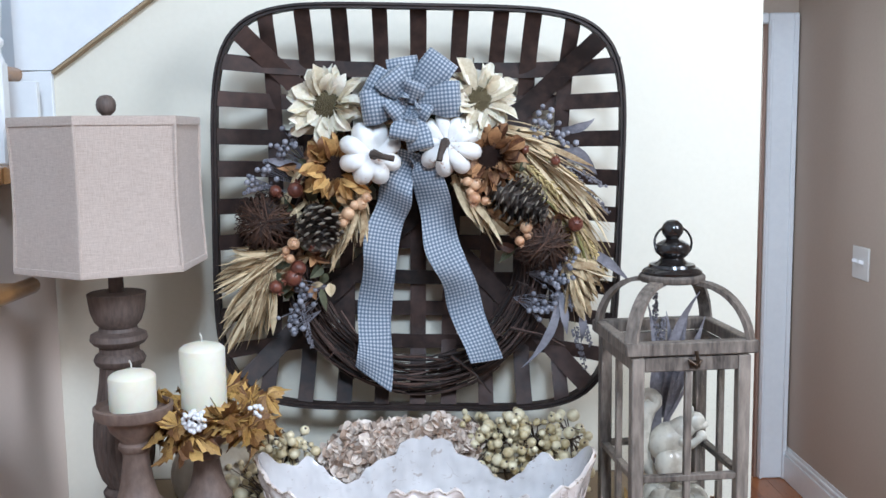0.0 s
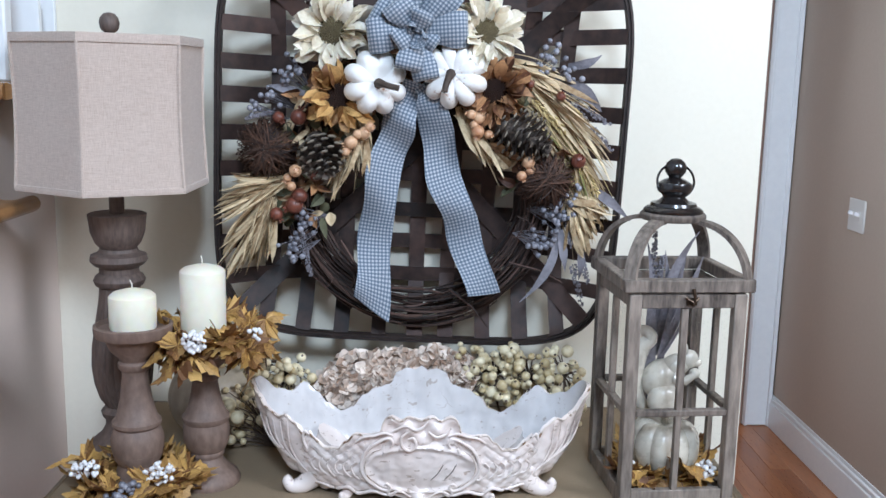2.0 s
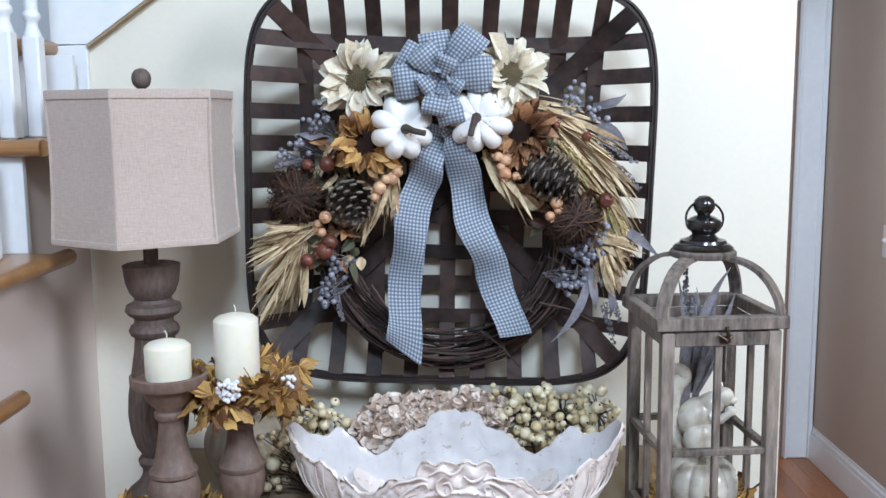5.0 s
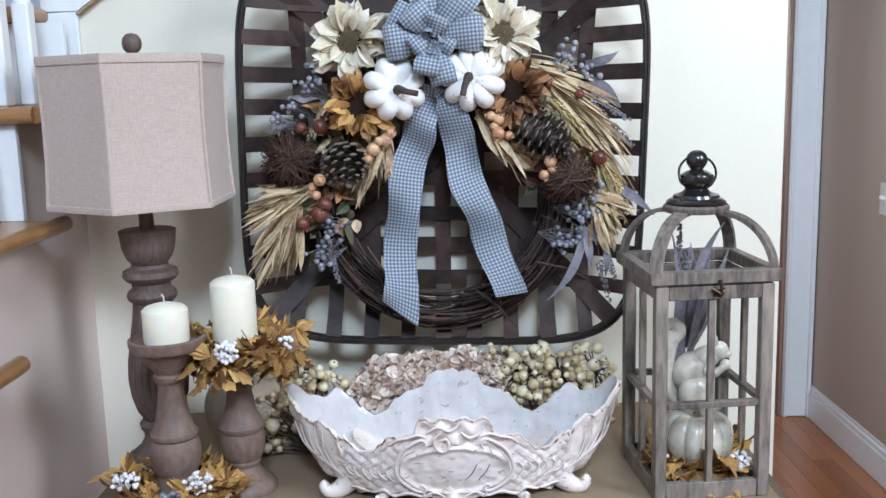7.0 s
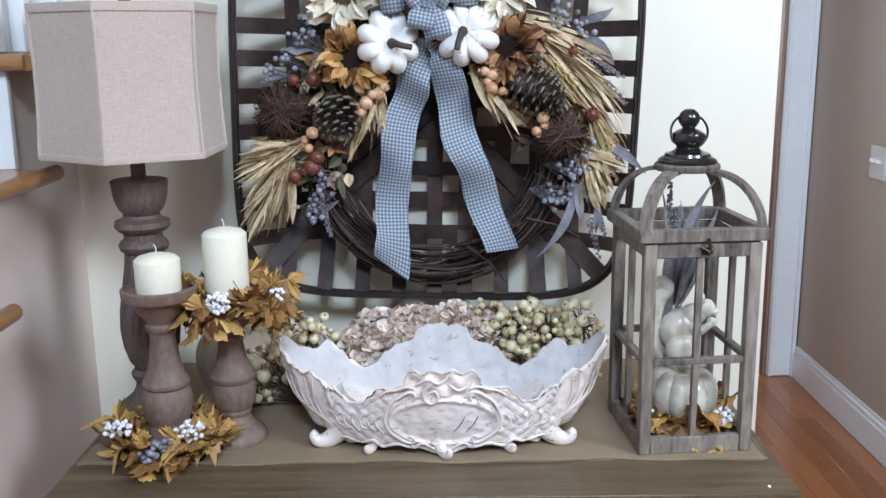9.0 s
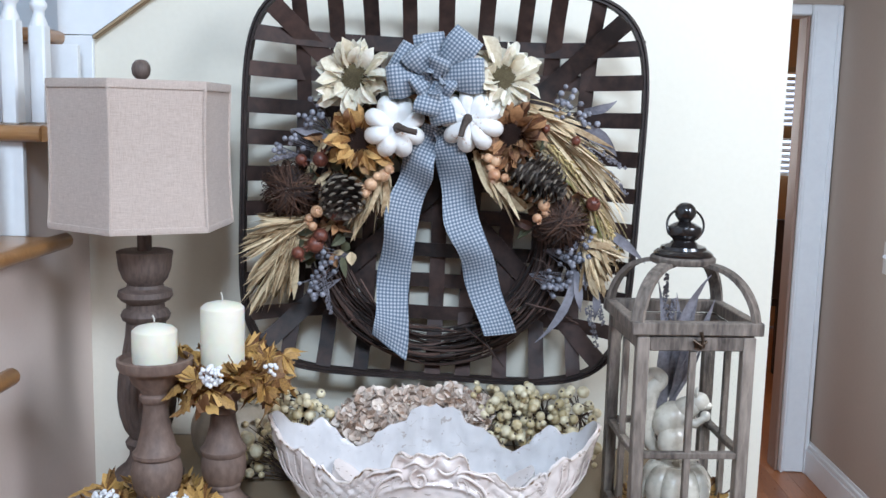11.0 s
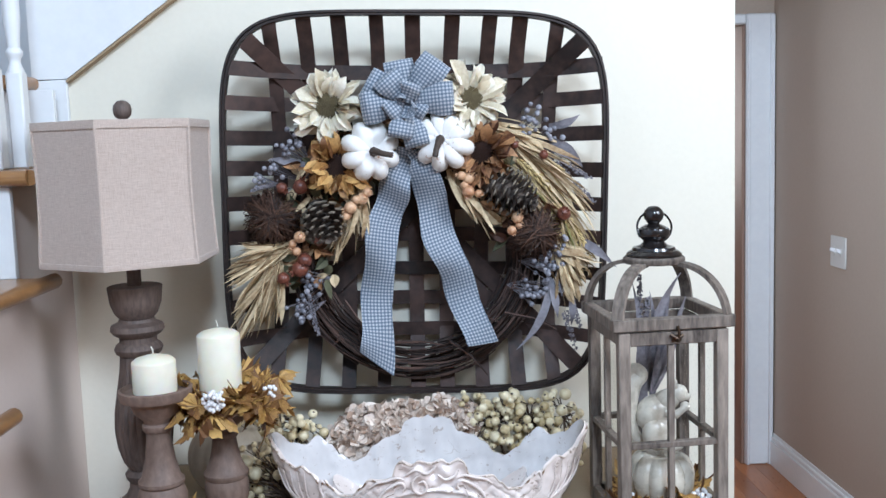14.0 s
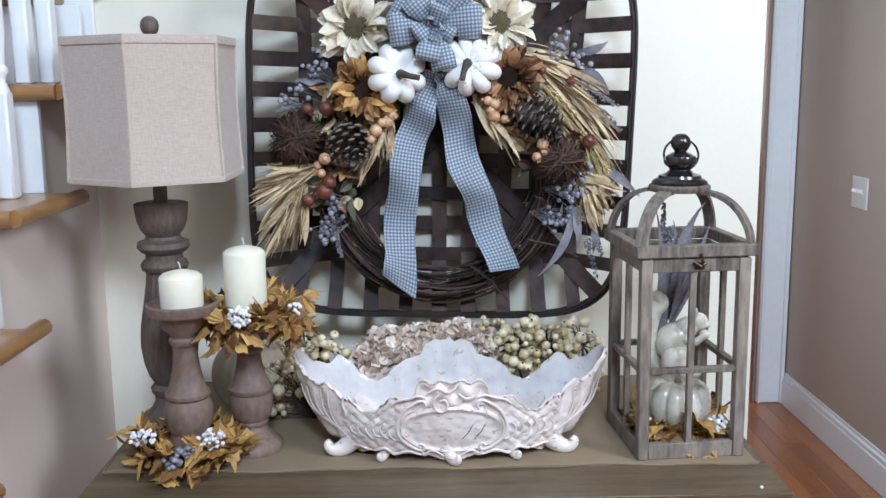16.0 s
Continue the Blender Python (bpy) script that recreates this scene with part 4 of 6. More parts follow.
def front_y(x, z):
    """Where the front of the bowl lies at x and z, both from the bowl's middle."""
    q = max(0.0, (z - 0.797) / 0.155)
    sx, sw = 0.206 + 0.094 * q ** 0.37, 0.128 + 0.024 * math.sin(min(1.0, q) * math.pi / 2)
    c = min(1.0, abs(x) / sx) ** (1 / 0.92)
    return -sw * math.sqrt(max(0.0, 1 - c * c)) ** 0.92


def ornament(pts, rad, name="scroll_ornament", material="crackle_glaze", sink=0.001):
    line = smooth_line([(x, 0, z + 0.016 * min(1.0, max(0.0, (z - 0.872) / 0.04))) for x, z in pts], 8 * len(pts))
    n = len(line) - 1
    m = Mesh().tube([(BX + p.x, BY + front_y(p.x, p.z) - 0.0062 + sink, p.z + 0.003) for p in line], [0.95 * rad * (0.55 + 0.45 * math.sin(math.pi * k / n)) for k in range(n + 1)], 10)
    part(name, m, material, bowl)


def smooth_line(pts, n):
    """Catmull-Rom through pts."""
    pts = [Vector(p) for p in pts]
    pts = [pts[0] * 2 - pts[1]] + pts + [pts[-1] * 2 - pts[-2]]
    out = []
    for k in range(n + 1):
        t = k / n * (len(pts) - 3)
        i = min(int(t), len(pts) - 4)
        f = t - i
        a, b, c, d = pts[i:i + 4]
        out.append(0.5 * ((2 * b) + (c - a) * f + (2 * a - 5 * b + 4 * c - d) * f * f + (3 * b - a - 3 * c + d) * f ** 3))
    return out


for g in (-1, 1):
    ornament([(g * x, z) for x, z in ((0.050, 0.884), (0.046, 0.890), (0.052, 0.896), (0.066, 0.893), (0.088, 0.880), (0.099, 0.855), (0.093, 0.830), (0.072, 0.812), (0.056, 0.806), (0.050, 0.813), (0.056, 0.819), (0.061, 0.814))], 0.0034)
    ornament([(g * x, z) for x, z in ((0.046, 0.900), (0.060, 0.903), (0.078, 0.899), (0.095, 0.896), (0.108, 0.889))], 0.0028)
    ornament([(g * x, z) for x, z in ((0.192, 0.872), (0.198, 0.884), (0.195, 0.895), (0.187, 0.892))], 0.0030)
    for k in range(5):
        ornament([(g * (0.192 + 0.004 * k), 0.822 + 0.004 * k), (g * (0.212 + 0.009 * k), 0.845 + 0.003 * k), (g * (0.224 + 0.012 * k), 0.874), (g * (0.226 + 0.014 * k), 0.905 - 0.002 * k)], 0.0017)
    for k in range(6):
        x = 0.112 + 0.014 * k
        ornament([(g * (x - 0.010), 0.824 + 0.003 * (k % 3)), (g * x, 0.834 + 0.002 * (k % 2)), (g * (x + 0.004), 0.848), (g * (x - 0.003), 0.858)], 0.0016)
    ornament([(g * x, z) for x, z in ((0.015, 0.794), (0.035, 0.805), (0.055, 0.797), (0.080, 0.803), (0.105, 0.794), (0.122, 0.806), (0.145, 0.797), (0.17, 0.804), (0.19, 0.800))], 0.0030)
    ornament([(g * x, z) for x, z in ((0.040, 0.800), (0.050, 0.796), (0.054, 0.803), (0.047, 0.808))], 0.0026)
ornament([(-0.022, 0.905), (-0.032, 0.897), (-0.030, 0.886), (-0.018, 0.881), (-0.008, 0.888), (-0.012, 0.897), (-0.021, 0.896)], 0.0032)
ornament([(-0.045, 0.906), (-0.026, 0.913), (-0.008, 0.908), (0.004, 0.912), (0.010, 0.921)], 0.0030)
ornament([(0.012, 0.906), (0.026, 0.899), (0.042, 0.903), (0.050, 0.911)], 0.0028)
ornament([(0.060, 0.884), (0.082, 0.876), (0.0925, 0.855), (0.087, 0.832), (0.068, 0.816)], 0.0011, "stain_line", "glaze_stain", -0.002)
ornament([(-0.060, 0.884), (-0.082, 0.876), (-0.0925, 0.855), (-0.087, 0.832), (-0.068, 0.816)], 0.0009, "stain_line", "glaze_stain", -0.002)
for x in (0.030, 0.052):
    ornament([(x - 0.012, 0.832), (x, 0.846), (x + 0.008, 0.862)], 0.0009, "stroke", "dark_stem", -0.0055)


def scroll(x, y, dx, dy, size):
    """A stout foot that swells out of the body and turns up at its toe."""
    d = Vector((dx, dy, 0)).normalized()
    b = Vector((x, y, TZ + 0.003))
    line = smooth_line([b - d * size * 2.0 + Vector((0, 0, size * 2.3)), b - d * size * 1.2 + Vector((0, 0, size * 1.25)), b - d * size * 0.2 + Vector((0, 0, size * 0.62)),
                        b + d * size * 0.75 + Vector((0, 0, size * 0.66)), b + d * size * 1.15 + Vector((0, 0, size * 1.25)), b + d * size * 0.85 + Vector((0, 0, size * 1.62))], 26)
    return Mesh().tube(line, [size * (1.55 - 1.2 * (k / 26) ** 0.6) for k in range(27)], 14)


for x, y, dx, dy, s in ((-0.210, -0.082, -1, -0.25, 0.0175), (0.210, -0.082, 1, -0.25, 0.0175), (-0.205, 0.060, -1, 0.25, 0.022), (0.205, 0.060, 1, 0.25, 0.022),
                        (-0.128, -0.114, -0.5, -1, 0.0100), (0.118, -0.114, 0.5, -1, 0.0100), (0.004, -0.138, 0.7, -1, 0.0115), (0.0, 0.106, 0.05, 1, 0.0135)):
    part("foot", scroll(BX + x, BY + y, dx, dy, s), "crackle_glaze", bowl, "scrolled ceramic foot")

# ---- wreath ----
RC, RR = Vector((-0.036, 1.968, 1.271)), 0.243
wreath = thing("wreath", tuple(RC), "grapevine wreath with autumn flowers, pumpkins, cones and gingham bow", "wreath")


def strand(m, a0, span, r, lift, depth, wob, rad, seg=5):
    """One vine that runs round the ring."""
    pts, n = [], max(6, int(abs(span) * 9))
    ph, ph2 = rng.uniform(0, 6), rng.uniform(0, 6)
    for k in range(n + 1):
        t = k / n
        a = a0 + span * t
        rr = RR + r + wob * math.sin(5 * t + ph)
        pts.append(RC + Vector((rr * math.cos(a), depth + wob * math.sin(6 * t + ph2), rr * math.sin(a))))
    m.tube(pts, [rad * (1 - 0.35 * k / n) for k in range(n + 1)], seg)


m = Mesh()
for k in range(260):
    rho, th = 0.041 * math.sqrt(rng.random()), rng.uniform(0, 6.28)
    strand(m, rng.uniform(0, 6.28), rng.choice((-1, 1)) * rng.uniform(0.5, 2.2), rho * math.cos(th), 0, 0.85 * rho * math.sin(th), rng.uniform(0.002, 0.008), rng.uniform(0.0015, 0.0036))
part("vine_ring", m, "vine_bark", wreath, "dark brown twisted grapevine ring", "stuff")
m = Mesh()
for k in range(16):
    a = rng.uniform(3.4, 6.2)
    p = RC + Vector((RR * math.cos(a), -0.034, RR * math.sin(a)))
    q = p + Vector((rng.uniform(-0.05, 0.05), -0.01, rng.uniform(-0.03, 0.04)))
    m.tube([p, p.lerp(q, 0.5) + Vector((0.005, -0.006, 0.004)), q], [0.002, 0.0016, 0.0008], 5)
for x0, z0, x1, z1 in ((-0.09, 1.075, 0.02, 1.065), (0.03, 1.075, 0.11, 0.995), (0.15, 1.13, 0.26, 1.09), (-0.30, 1.14, -0.24, 1.20), (-0.19, 1.17, -0.135, 1.06)):
    m.tube([(x0, 1.928, z0), ((x0 + x1) / 2 + 0.004, 1.918, (z0 + z1) / 2 + 0.008), (x1, 1.93, z1)], [0.0032, 0.003, 0.0016], 6)
part("loose_twig", m, "vine_bark", wreath, "", "stuff")


def frond(m, p0, p1, p2, width, normal=(0, -1, 0), cup=0.25, steps=8, taper=0.75, curl=0.0):
    """A strip along a bent line, narrowing to its tip."""
    p0, p1, p2 = Vector(p0), Vector(p1), Vector(p2)
    rows, nrm = [], Vector(normal).normalized()
    for i in range(steps + 1):
        t = i / steps
        p = p0 * (1 - t) ** 2 + p1 * 2 * t * (1 - t) + p2 * t * t
        d = ((p1 - p0) * (1 - t) + (p2 - p1) * t)
        side = d.cross(nrm)
        side = side.normalized() if side.length > 1e-7 else Vector((1, 0, 0))
        if curl:
            side = Matrix.Rotation(curl * t, 3, d.normalized()) @ side
        up = side.cross(d).normalized()
        w = width / 2 * (0.35 + 0.65 * math.sin(math.pi * min(1, 0.12 + 0.62 * t))) * (1 - max(0, t - taper) / (1.0001 - taper) * 0.93)
        rows.append([p - side * w + up * cup * w, p, p + side * w + up * cup * w])
    m.sheet(rows)


def jit(p, s):
    return Vector((p[0] + rng.uniform(-s, s), p[1] + rng.uniform(-s, s) * 0.8, p[2] + rng.uniform(-s, s)))


def husk_fan(base, tips, count, width, label, spread=0.014, y_tip=1.925, sag=0.035):
    """A tuft of loose husk strips, each a part of its own."""
    for k in range(int(1.3 * count)):
        t = rng.random() * (len(tips) - 1)
        i = min(int(t), len(tips) - 2)
        a, b = Vector((tips[i][0], 0, tips[i][1])), Vector((tips[i + 1][0], 0, tips[i + 1][1]))
        tip = a.lerp(b, t - i) + Vector((rng.uniform(-spread, spread), 0, rng.uniform(-spread, spread)))
        p0 = jit((base[0], 1.915, base[1]), 0.012)
        p2 = Vector((tip.x, y_tip + rng.uniform(-0.05, 0.03), tip.z))
        p2 = p0.lerp(p2, rng.uniform(0.6, 1.08))
        mid = p0.lerp(p2, 0.55) + Vector((rng.uniform(-0.016, 0.016), -rng.uniform(0.0, sag), rng.uniform(-0.008, 0.016)))
        m = Mesh()
        frond(m, p0, mid, p2, width * rng.choice((0.35, 0.5, 0.75, 1.2)), jit((0, -1, 0), 0.7), rng.uniform(-0.9, 1.1), 9, rng.uniform(0.7, 0.95), rng.uniform(-2.4, 2.4))
        part("husk_strip", m, "dry_husk", wreath, label)


PALE = "pale dried corn husk strip"
husk_fan((-0.300, 1.290), [(-0.415, 1.305), (-0.432, 1.240), (-0.425, 1.205)], 44, 0.010, PALE)
husk_fan((-0.325, 1.256), [(-0.442, 1.150), (-0.408, 1.098), (-0.375, 1.112), (-0.318, 1.128)], 60, 0.010, PALE)
husk_fan((-0.150, 1.40), [(-0.140, 1.30), (-0.18, 1.275), (-0.225, 1.25)], 34, 0.009, PALE)
husk_fan((0.045, 1.432), [(0.080, 1.345), (0.138, 1.29)], 28, 0.011, PALE)
husk_fan((0.265, 1.265), [(0.340, 1.25), (0.335, 1.18), (0.305, 1.145), (0.265, 1.165)], 48, 0.013, PALE)
husk_fan((0.115, 1.535), [(0.235, 1.515), (0.30, 1.45), (0.33, 1.38), (0.33, 1.30)], 56, 0.010, PALE)


def sweep(count, material, width, name, label):
    m = Mesh()
    for k in range(count):
        f = rng.random()
        p0 = Vector((0.125 + 0.06 * f, 1.925, 1.52 - 0.11 * f)) + Vector((rng.uniform(-0.01, 0.01), rng.uniform(-0.02, 0.01), rng.uniform(-0.01, 0.01)))
        reach_t = rng.uniform(0.55, 1.0)
        end = Vector((0.362 - 0.05 * f + rng.uniform(-0.015, 0.01), 1.93 + rng.uniform(-0.03, 0.03), 1.255 - 0.06 * f + rng.uniform(-0.04, 0.06)))
        end = p0.lerp(end, reach_t)
        mid = p0.lerp(end, 0.5) + Vector((0.035, -0.02, 0.035)) * rng.uniform(0.3, 1.2)
        frond(m, p0, mid, end, width * rng.uniform(0.5, 1.3), jit((0, -1, 0), 0.4), rng.uniform(-0.4, 0.5), 8, 0.7, rng.uniform(-0.8, 0.8))
    return part(name, m, material, wreath, label, "stuff")


sweep(90, "dry_husk", 0.009, "grass_spray", "pale dried grass blades")
sweep(70, "wheat_straw", 0.0045, "straw_spray", "golden straw stalks")
sweep(22, "green_straw", 0.004, "green_stalk", "olive green grass stalks")


def wheat_ear(p0, p1):
    m = Mesh()
    p0, p1 = Vector(p0), Vector(p1)
    d = (p1 - p0)
    side = d.cross(Vector((0, -1, 0))).normalized()
    for k in range(22):
        t = k / 21
        c = p0 + d * t + side * 0.0032 * (-1) ** k + Vector((0, -0.003 * (k % 3), 0))
        rot = (d.normalized() + side * 0.45 * (-1) ** k).to_track_quat("Z", "Y").to_matrix()
        m.ball(c, 0.0062, 6, 4, (0.42, 0.42, 1.0), rot)
        if k % 2 == 0:
            m.tube([c, c + d.normalized() * 0.028 + side * 0.008 * (-1) ** (k // 2)], [0.0005, 0.0002], 3)
    return m


for a, b in (((0.185, 1.895, 1.455), (0.245, 1.90, 1.395)), ((0.225, 1.895, 1.425), (0.29, 1.905, 1.355)), ((0.262, 1.90, 1.36), (0.315, 1.91, 1.275)), ((0.288, 1.905, 1.33), (0.338, 1.92, 1.245)), ((0.215, 1.90, 1.475), (0.275, 1.91, 1.43))):
    part("wheat_ear", wheat_ear(a, b), "wheat_straw", wreath, "golden wheat ear with awns")

# filler leaves under the flowers
for nm, mt, count, lb in (("leaf_filler", "green_leaf", 130, "small dark olive leaves"), ("leaf_filler", "rust_petal", 260, "small rust brown leaves"), ("husk_filler", "dry_husk", 90, "small curled husk leaves")):
    m = Mesh()
    for k in range(count):
        a = rng.uniform(radians(95), radians(196)) if k % 2 else rng.uniform(radians(2), radians(85))
        rr = RR + rng.uniform(-0.06, 0.06)
        p = RC + Vector((rr * math.cos(a), rng.uniform(-0.058, 0.0), rr * math.sin(a)))
        d = Vector((rng.uniform(-1, 1), rng.uniform(-0.5, 0.1), rng.uniform(-1, 1))).normalized() * rng.uniform(0.026, 0.052)
        m.blade(p, p + d, jit((0, -1, 0), 0.6), rng.uniform(0.012, 0.024), rng.uniform(0.1, 0.6), rng.uniform(-0.2, 0.4))
    part(nm, m, mt, wreath, lb, "stuff")


def flower(name, c, normal, r, material, heart, label, petals=15, curl=0.35, ragged=0.25):
    c, n = Vector(c), Vector(normal).normalized()
    u = n.orthogonal().normalized()
    v = n.cross(u)
    h = Mesh()
    for k in range(120):
        q = math.sqrt((k + 0.5) / 120) * r * 0.34
        a = k * 2.39996
        h.ball(c + (u * math.cos(a) + v * math.sin(a)) * q + n * (0.012 + 0.005 * math.cos(q / (r * 0.26) * 1.5)), 0.0022, 5, 4)
    h.ball(c + n * 0.005, r * 0.34, 14, 6, (1, 1, 0.3), n.to_track_quat("Z", "Y").to_matrix())
    f = part(name, h, heart, wreath, label)
    for layer, (count, k, lift) in enumerate(((petals, 1.0, 0.05), (petals - 2, 0.96, 0.32), (petals - 4, 0.82, 0.62))):
        for i in range(count):
            a = 2 * math.pi * (i + 0.5 * layer + rng.uniform(-0.4, 0.4)) / count
            d = u * math.cos(a) + v * math.sin(a)
            ln = r * k * rng.uniform(1 - ragged, 1 + 0.4 * ragged)
            base = c + d * r * (0.27 + 0.02 * layer) + n * 0.003 * layer
            tip = c + d * ln + n * ln * (lift + rng.uniform(-0.3, 0.25)) + d.cross(n) * ln * rng.uniform(-0.35, 0.35)
            mid = base.lerp(tip, 0.55) + n * r * rng.uniform(0.02, 0.22) + jit((0, 0, 0), 0.004)
            nn = (n - d * 0.3 + jit((0, 0, 0), 0.6)).normalized()
            m = Mesh()
            frond(m, base, mid, tip, r * rng.uniform(0.27, 0.42), nn, rng.uniform(0.1, 1.1), 9, rng.uniform(0.64, 0.82), rng.uniform(-curl, curl) * 2.2)
            part("petal", m, material, f)


flower("cream_sunflower", (-0.204, 1.905, 1.578), (-0.12, -1, 0.08), 0.080, "cream_petal", "cream_heart", "cream fabric sunflower", 19, 0.5, 0.3)
flower("cream_sunflower", (0.086, 1.900, 1.582), (0.45, -1, 0.25), 0.077, "cream_petal", "cream_heart", "cream fabric sunflower", 19, 0.5, 0.3)
flower("gold_sunflower", (-0.194, 1.893, 1.457), (0.42, -1, -0.05), 0.074, "gold_petal", "flower_heart", "golden fabric sunflower", 16, 0.6, 0.3)
flower("rust_sunflower", (0.112, 1.893, 1.474), (-0.35, -1, -0.02), 0.074, "rust_petal", "flower_heart", "rust brown fabric sunflower", 16, 0.6, 0.3)


def pumpkin_mesh(c, r, squash, axis, lobes=9, depth=0.13, seg=90, rings=22):
    c, ax = Vector(c), Vector(axis).normalized()
    rot = ax.to_track_quat("Z", "Y").to_matrix()
    m = Mesh()
    verts, faces = [], []
    for i in range(rings + 1):
        th = math.pi * i / rings
        for k in range(seg):
            a = 2 * math.pi * k / seg
            rib = 1 - depth * (1 - abs(math.sin(lobes * a / 2)) ** 0.6) * math.sin(th) ** 0.12
            rr = r * (math.sin(th) ** 0.8) * rib
            z = r * squash * (math.cos(th) - 0.32 * math.exp(-(th / 0.42) ** 2) + 0.15 * math.exp(-((math.pi - th) / 0.4) ** 2)) * (0.72 + 0.28 * rib)
            verts.append(c + rot @ Vector((rr * math.cos(a), rr * math.sin(a), z)))
    for i in range(rings):
        for k in range(seg):
            a, b = i * seg + k, i * seg + (k + 1) % seg
            faces.append((a, a + seg, b + seg, b))
    return m.add(verts, faces)


p1 = part("mini_pumpkin", pumpkin_mesh((-0.121, 1.884, 1.484), 0.063, 0.72, (0.25, -1, 0.0), 8, 0.27), "pumpkin_white", wreath, "chalky white miniature pumpkin")
part("stem", Mesh().tube([(-0.114, 1.862, 1.482), (-0.108, 1.838, 1.484), (-0.094, 1.828, 1.479), (-0.074, 1.824, 1.475)], [0.012, 0.0075, 0.006, 0.006], 8), "dark_stem", p1, "dark brown pumpkin stem")
p2 = part("mini_pumpkin", pumpkin_mesh((0.030, 1.883, 1.502), 0.066, 0.72, (-0.18, -1, 0.05), 9, 0.27), "pumpkin_white", wreath, "chalky white miniature pumpkin")
part("stem", Mesh().tube([(0.024, 1.862, 1.505), (0.019, 1.838, 1.499), (0.013, 1.828, 1.484), (0.010, 1.824, 1.470)], [0.012, 0.0075, 0.006, 0.006], 8), "dark_stem", p2, "dark brown pumpkin stem")


def pine_cone(c, axis, length, radius):
    c, ax = Vector(c), Vector(axis).normalized()
    u = ax.orthogonal().normalized()
    v = ax.cross(u)
    body, tips = Mesh(), Mesh()
    body.tube([c - ax * length * 0.45, c, c + ax * length * 0.42], [radius * 0.45, radius * 0.5, radius * 0.12], 10)
    n = 76
    for k in range(n):
        t = (k + 0.5) / n
        a = k * 2.39996
        prof = math.sin(math.pi * (0.12 + 0.83 * t)) ** 0.75
        d = u * math.cos(a) + v * math.sin(a)
        base = c + ax * length * (t - 0.5) * 0.92 + d * radius * 0.24 * prof
        tip = base + d * radius * rng.uniform(0.82, 0.98) * prof + ax * length * 0.10
        w = radius * 0.56 * (0.5 + 0.5 * prof)
        body.blade(base, tip, ax, w, 0.35, -0.12, 4, 1.5)
        side = d.cross(ax).normalized()
        r = Matrix((side, d, ax)).transposed()
        tips.ball(tip - d * 0.0016, w * 0.32, 6, 4, (1.1, 0.62, 0.24), r)
    cone = part("pine_cone", body, "cone_scale", wreath, "open dark pine cone with pale scale tips")
    part("scale_tip", tips, "cone_tip", cone, "pale worn scale tips", "stuff")


pine_cone((-0.225, 1.895, 1.345), (0.30, -0.60, -0.70), 0.095, 0.043)
pine_cone((0.158, 1.885, 1.393), (0.80, -0.35, -0.42), 0.125, 0.043)


def twig_ball(c, r, name="twig_ball"):
    m = Mesh()
    ax = Vector((0.1, -1, 0.15)).normalized()
    u = ax.orthogonal().normalized()
    v = ax.cross(u)
    for k in range(230):
        a = rng.uniform(0, 6.28)
        ax = (Vector((0.1, -1, 0.15)) + jit((0, 0, 0), 0.45)).normalized()
        u = ax.orthogonal().normalized()
        v = ax.cross(u)
        d = u * math.cos(a) + v * math.sin(a)
        e = d.cross(ax) * rng.uniform(-0.6, 0.6)
        g = rng.uniform(0.8, 1.12)
        pts = [Vector(c) + (ax * math.cos(t) * 0.62 + (d + e * math.sin(t)) * math.sin(t)) * r * g for t in [0.15 + 2.6 * i / 9 for i in range(10)]]
        m.tube(pts, rng.uniform(0.0007, 0.0012), 4)
    part(name, m, "twig_pumpkin", wreath, "round brown twig pumpkin", "stuff")


twig_ball((-0.330, 1.912, 1.352), 0.053)
twig_ball((0.213, 1.903, 1.303), 0.052)


def berry_mesh(r, material, crown=False, seg=12):
    m = Mesh().ball((0, 0, 0), r, seg, 8)
    if crown:
        for k in range(6):
            a = k * math.pi / 3
            m.blade((0.25 * r * math.cos(a), 0.25 * r * math.sin(a), 0.95 * r), (0.55 * r * math.cos(a), 0.55 * r * math.sin(a), 1.45 * r), (math.cos(a), math.sin(a), 0.3), r * 0.35, 0.2, 0, 3)
    return shared(m, material)


def spin():
    return Euler((rng.uniform(0, 6.28), rng.uniform(0, 6.28), rng.uniform(0, 6.28))).to_matrix().to_4x4()


peach = berry_mesh(0.0125, "peach_berry", True)
for x, z, s in ((-0.166, 1.370, 1.05), (-0.141, 1.388, 1.0), (-0.153, 1.386, 0.75), (-0.176, 1.352, 0.7), (-0.272, 1.314, 1.0), (-0.280, 1.284, 0.75), (-0.288, 1.30, 0.7), (0.079, 1.423, 1.05), (0.077, 1.395, 1.05), (0.098, 1.390, 0.7),
                (0.064, 1.428, 0.75), (0.070, 1.408, 0.7), (0.177, 1.338, 1.0), (0.182, 1.321, 0.8), (0.164, 1.312, 0.8), (-0.13, 1.40, 0.8), (0.10, 1.425, 0.6)):
    piece("peach_berry", peach, Matrix.Translation((x, 1.878 + rng.uniform(-0.006, 0.006), z)) @ spin() @ Matrix.Scale(s, 4), wreath, "peach coloured artificial berry")
red = berry_mesh(0.017, "red_berry", True, 16)
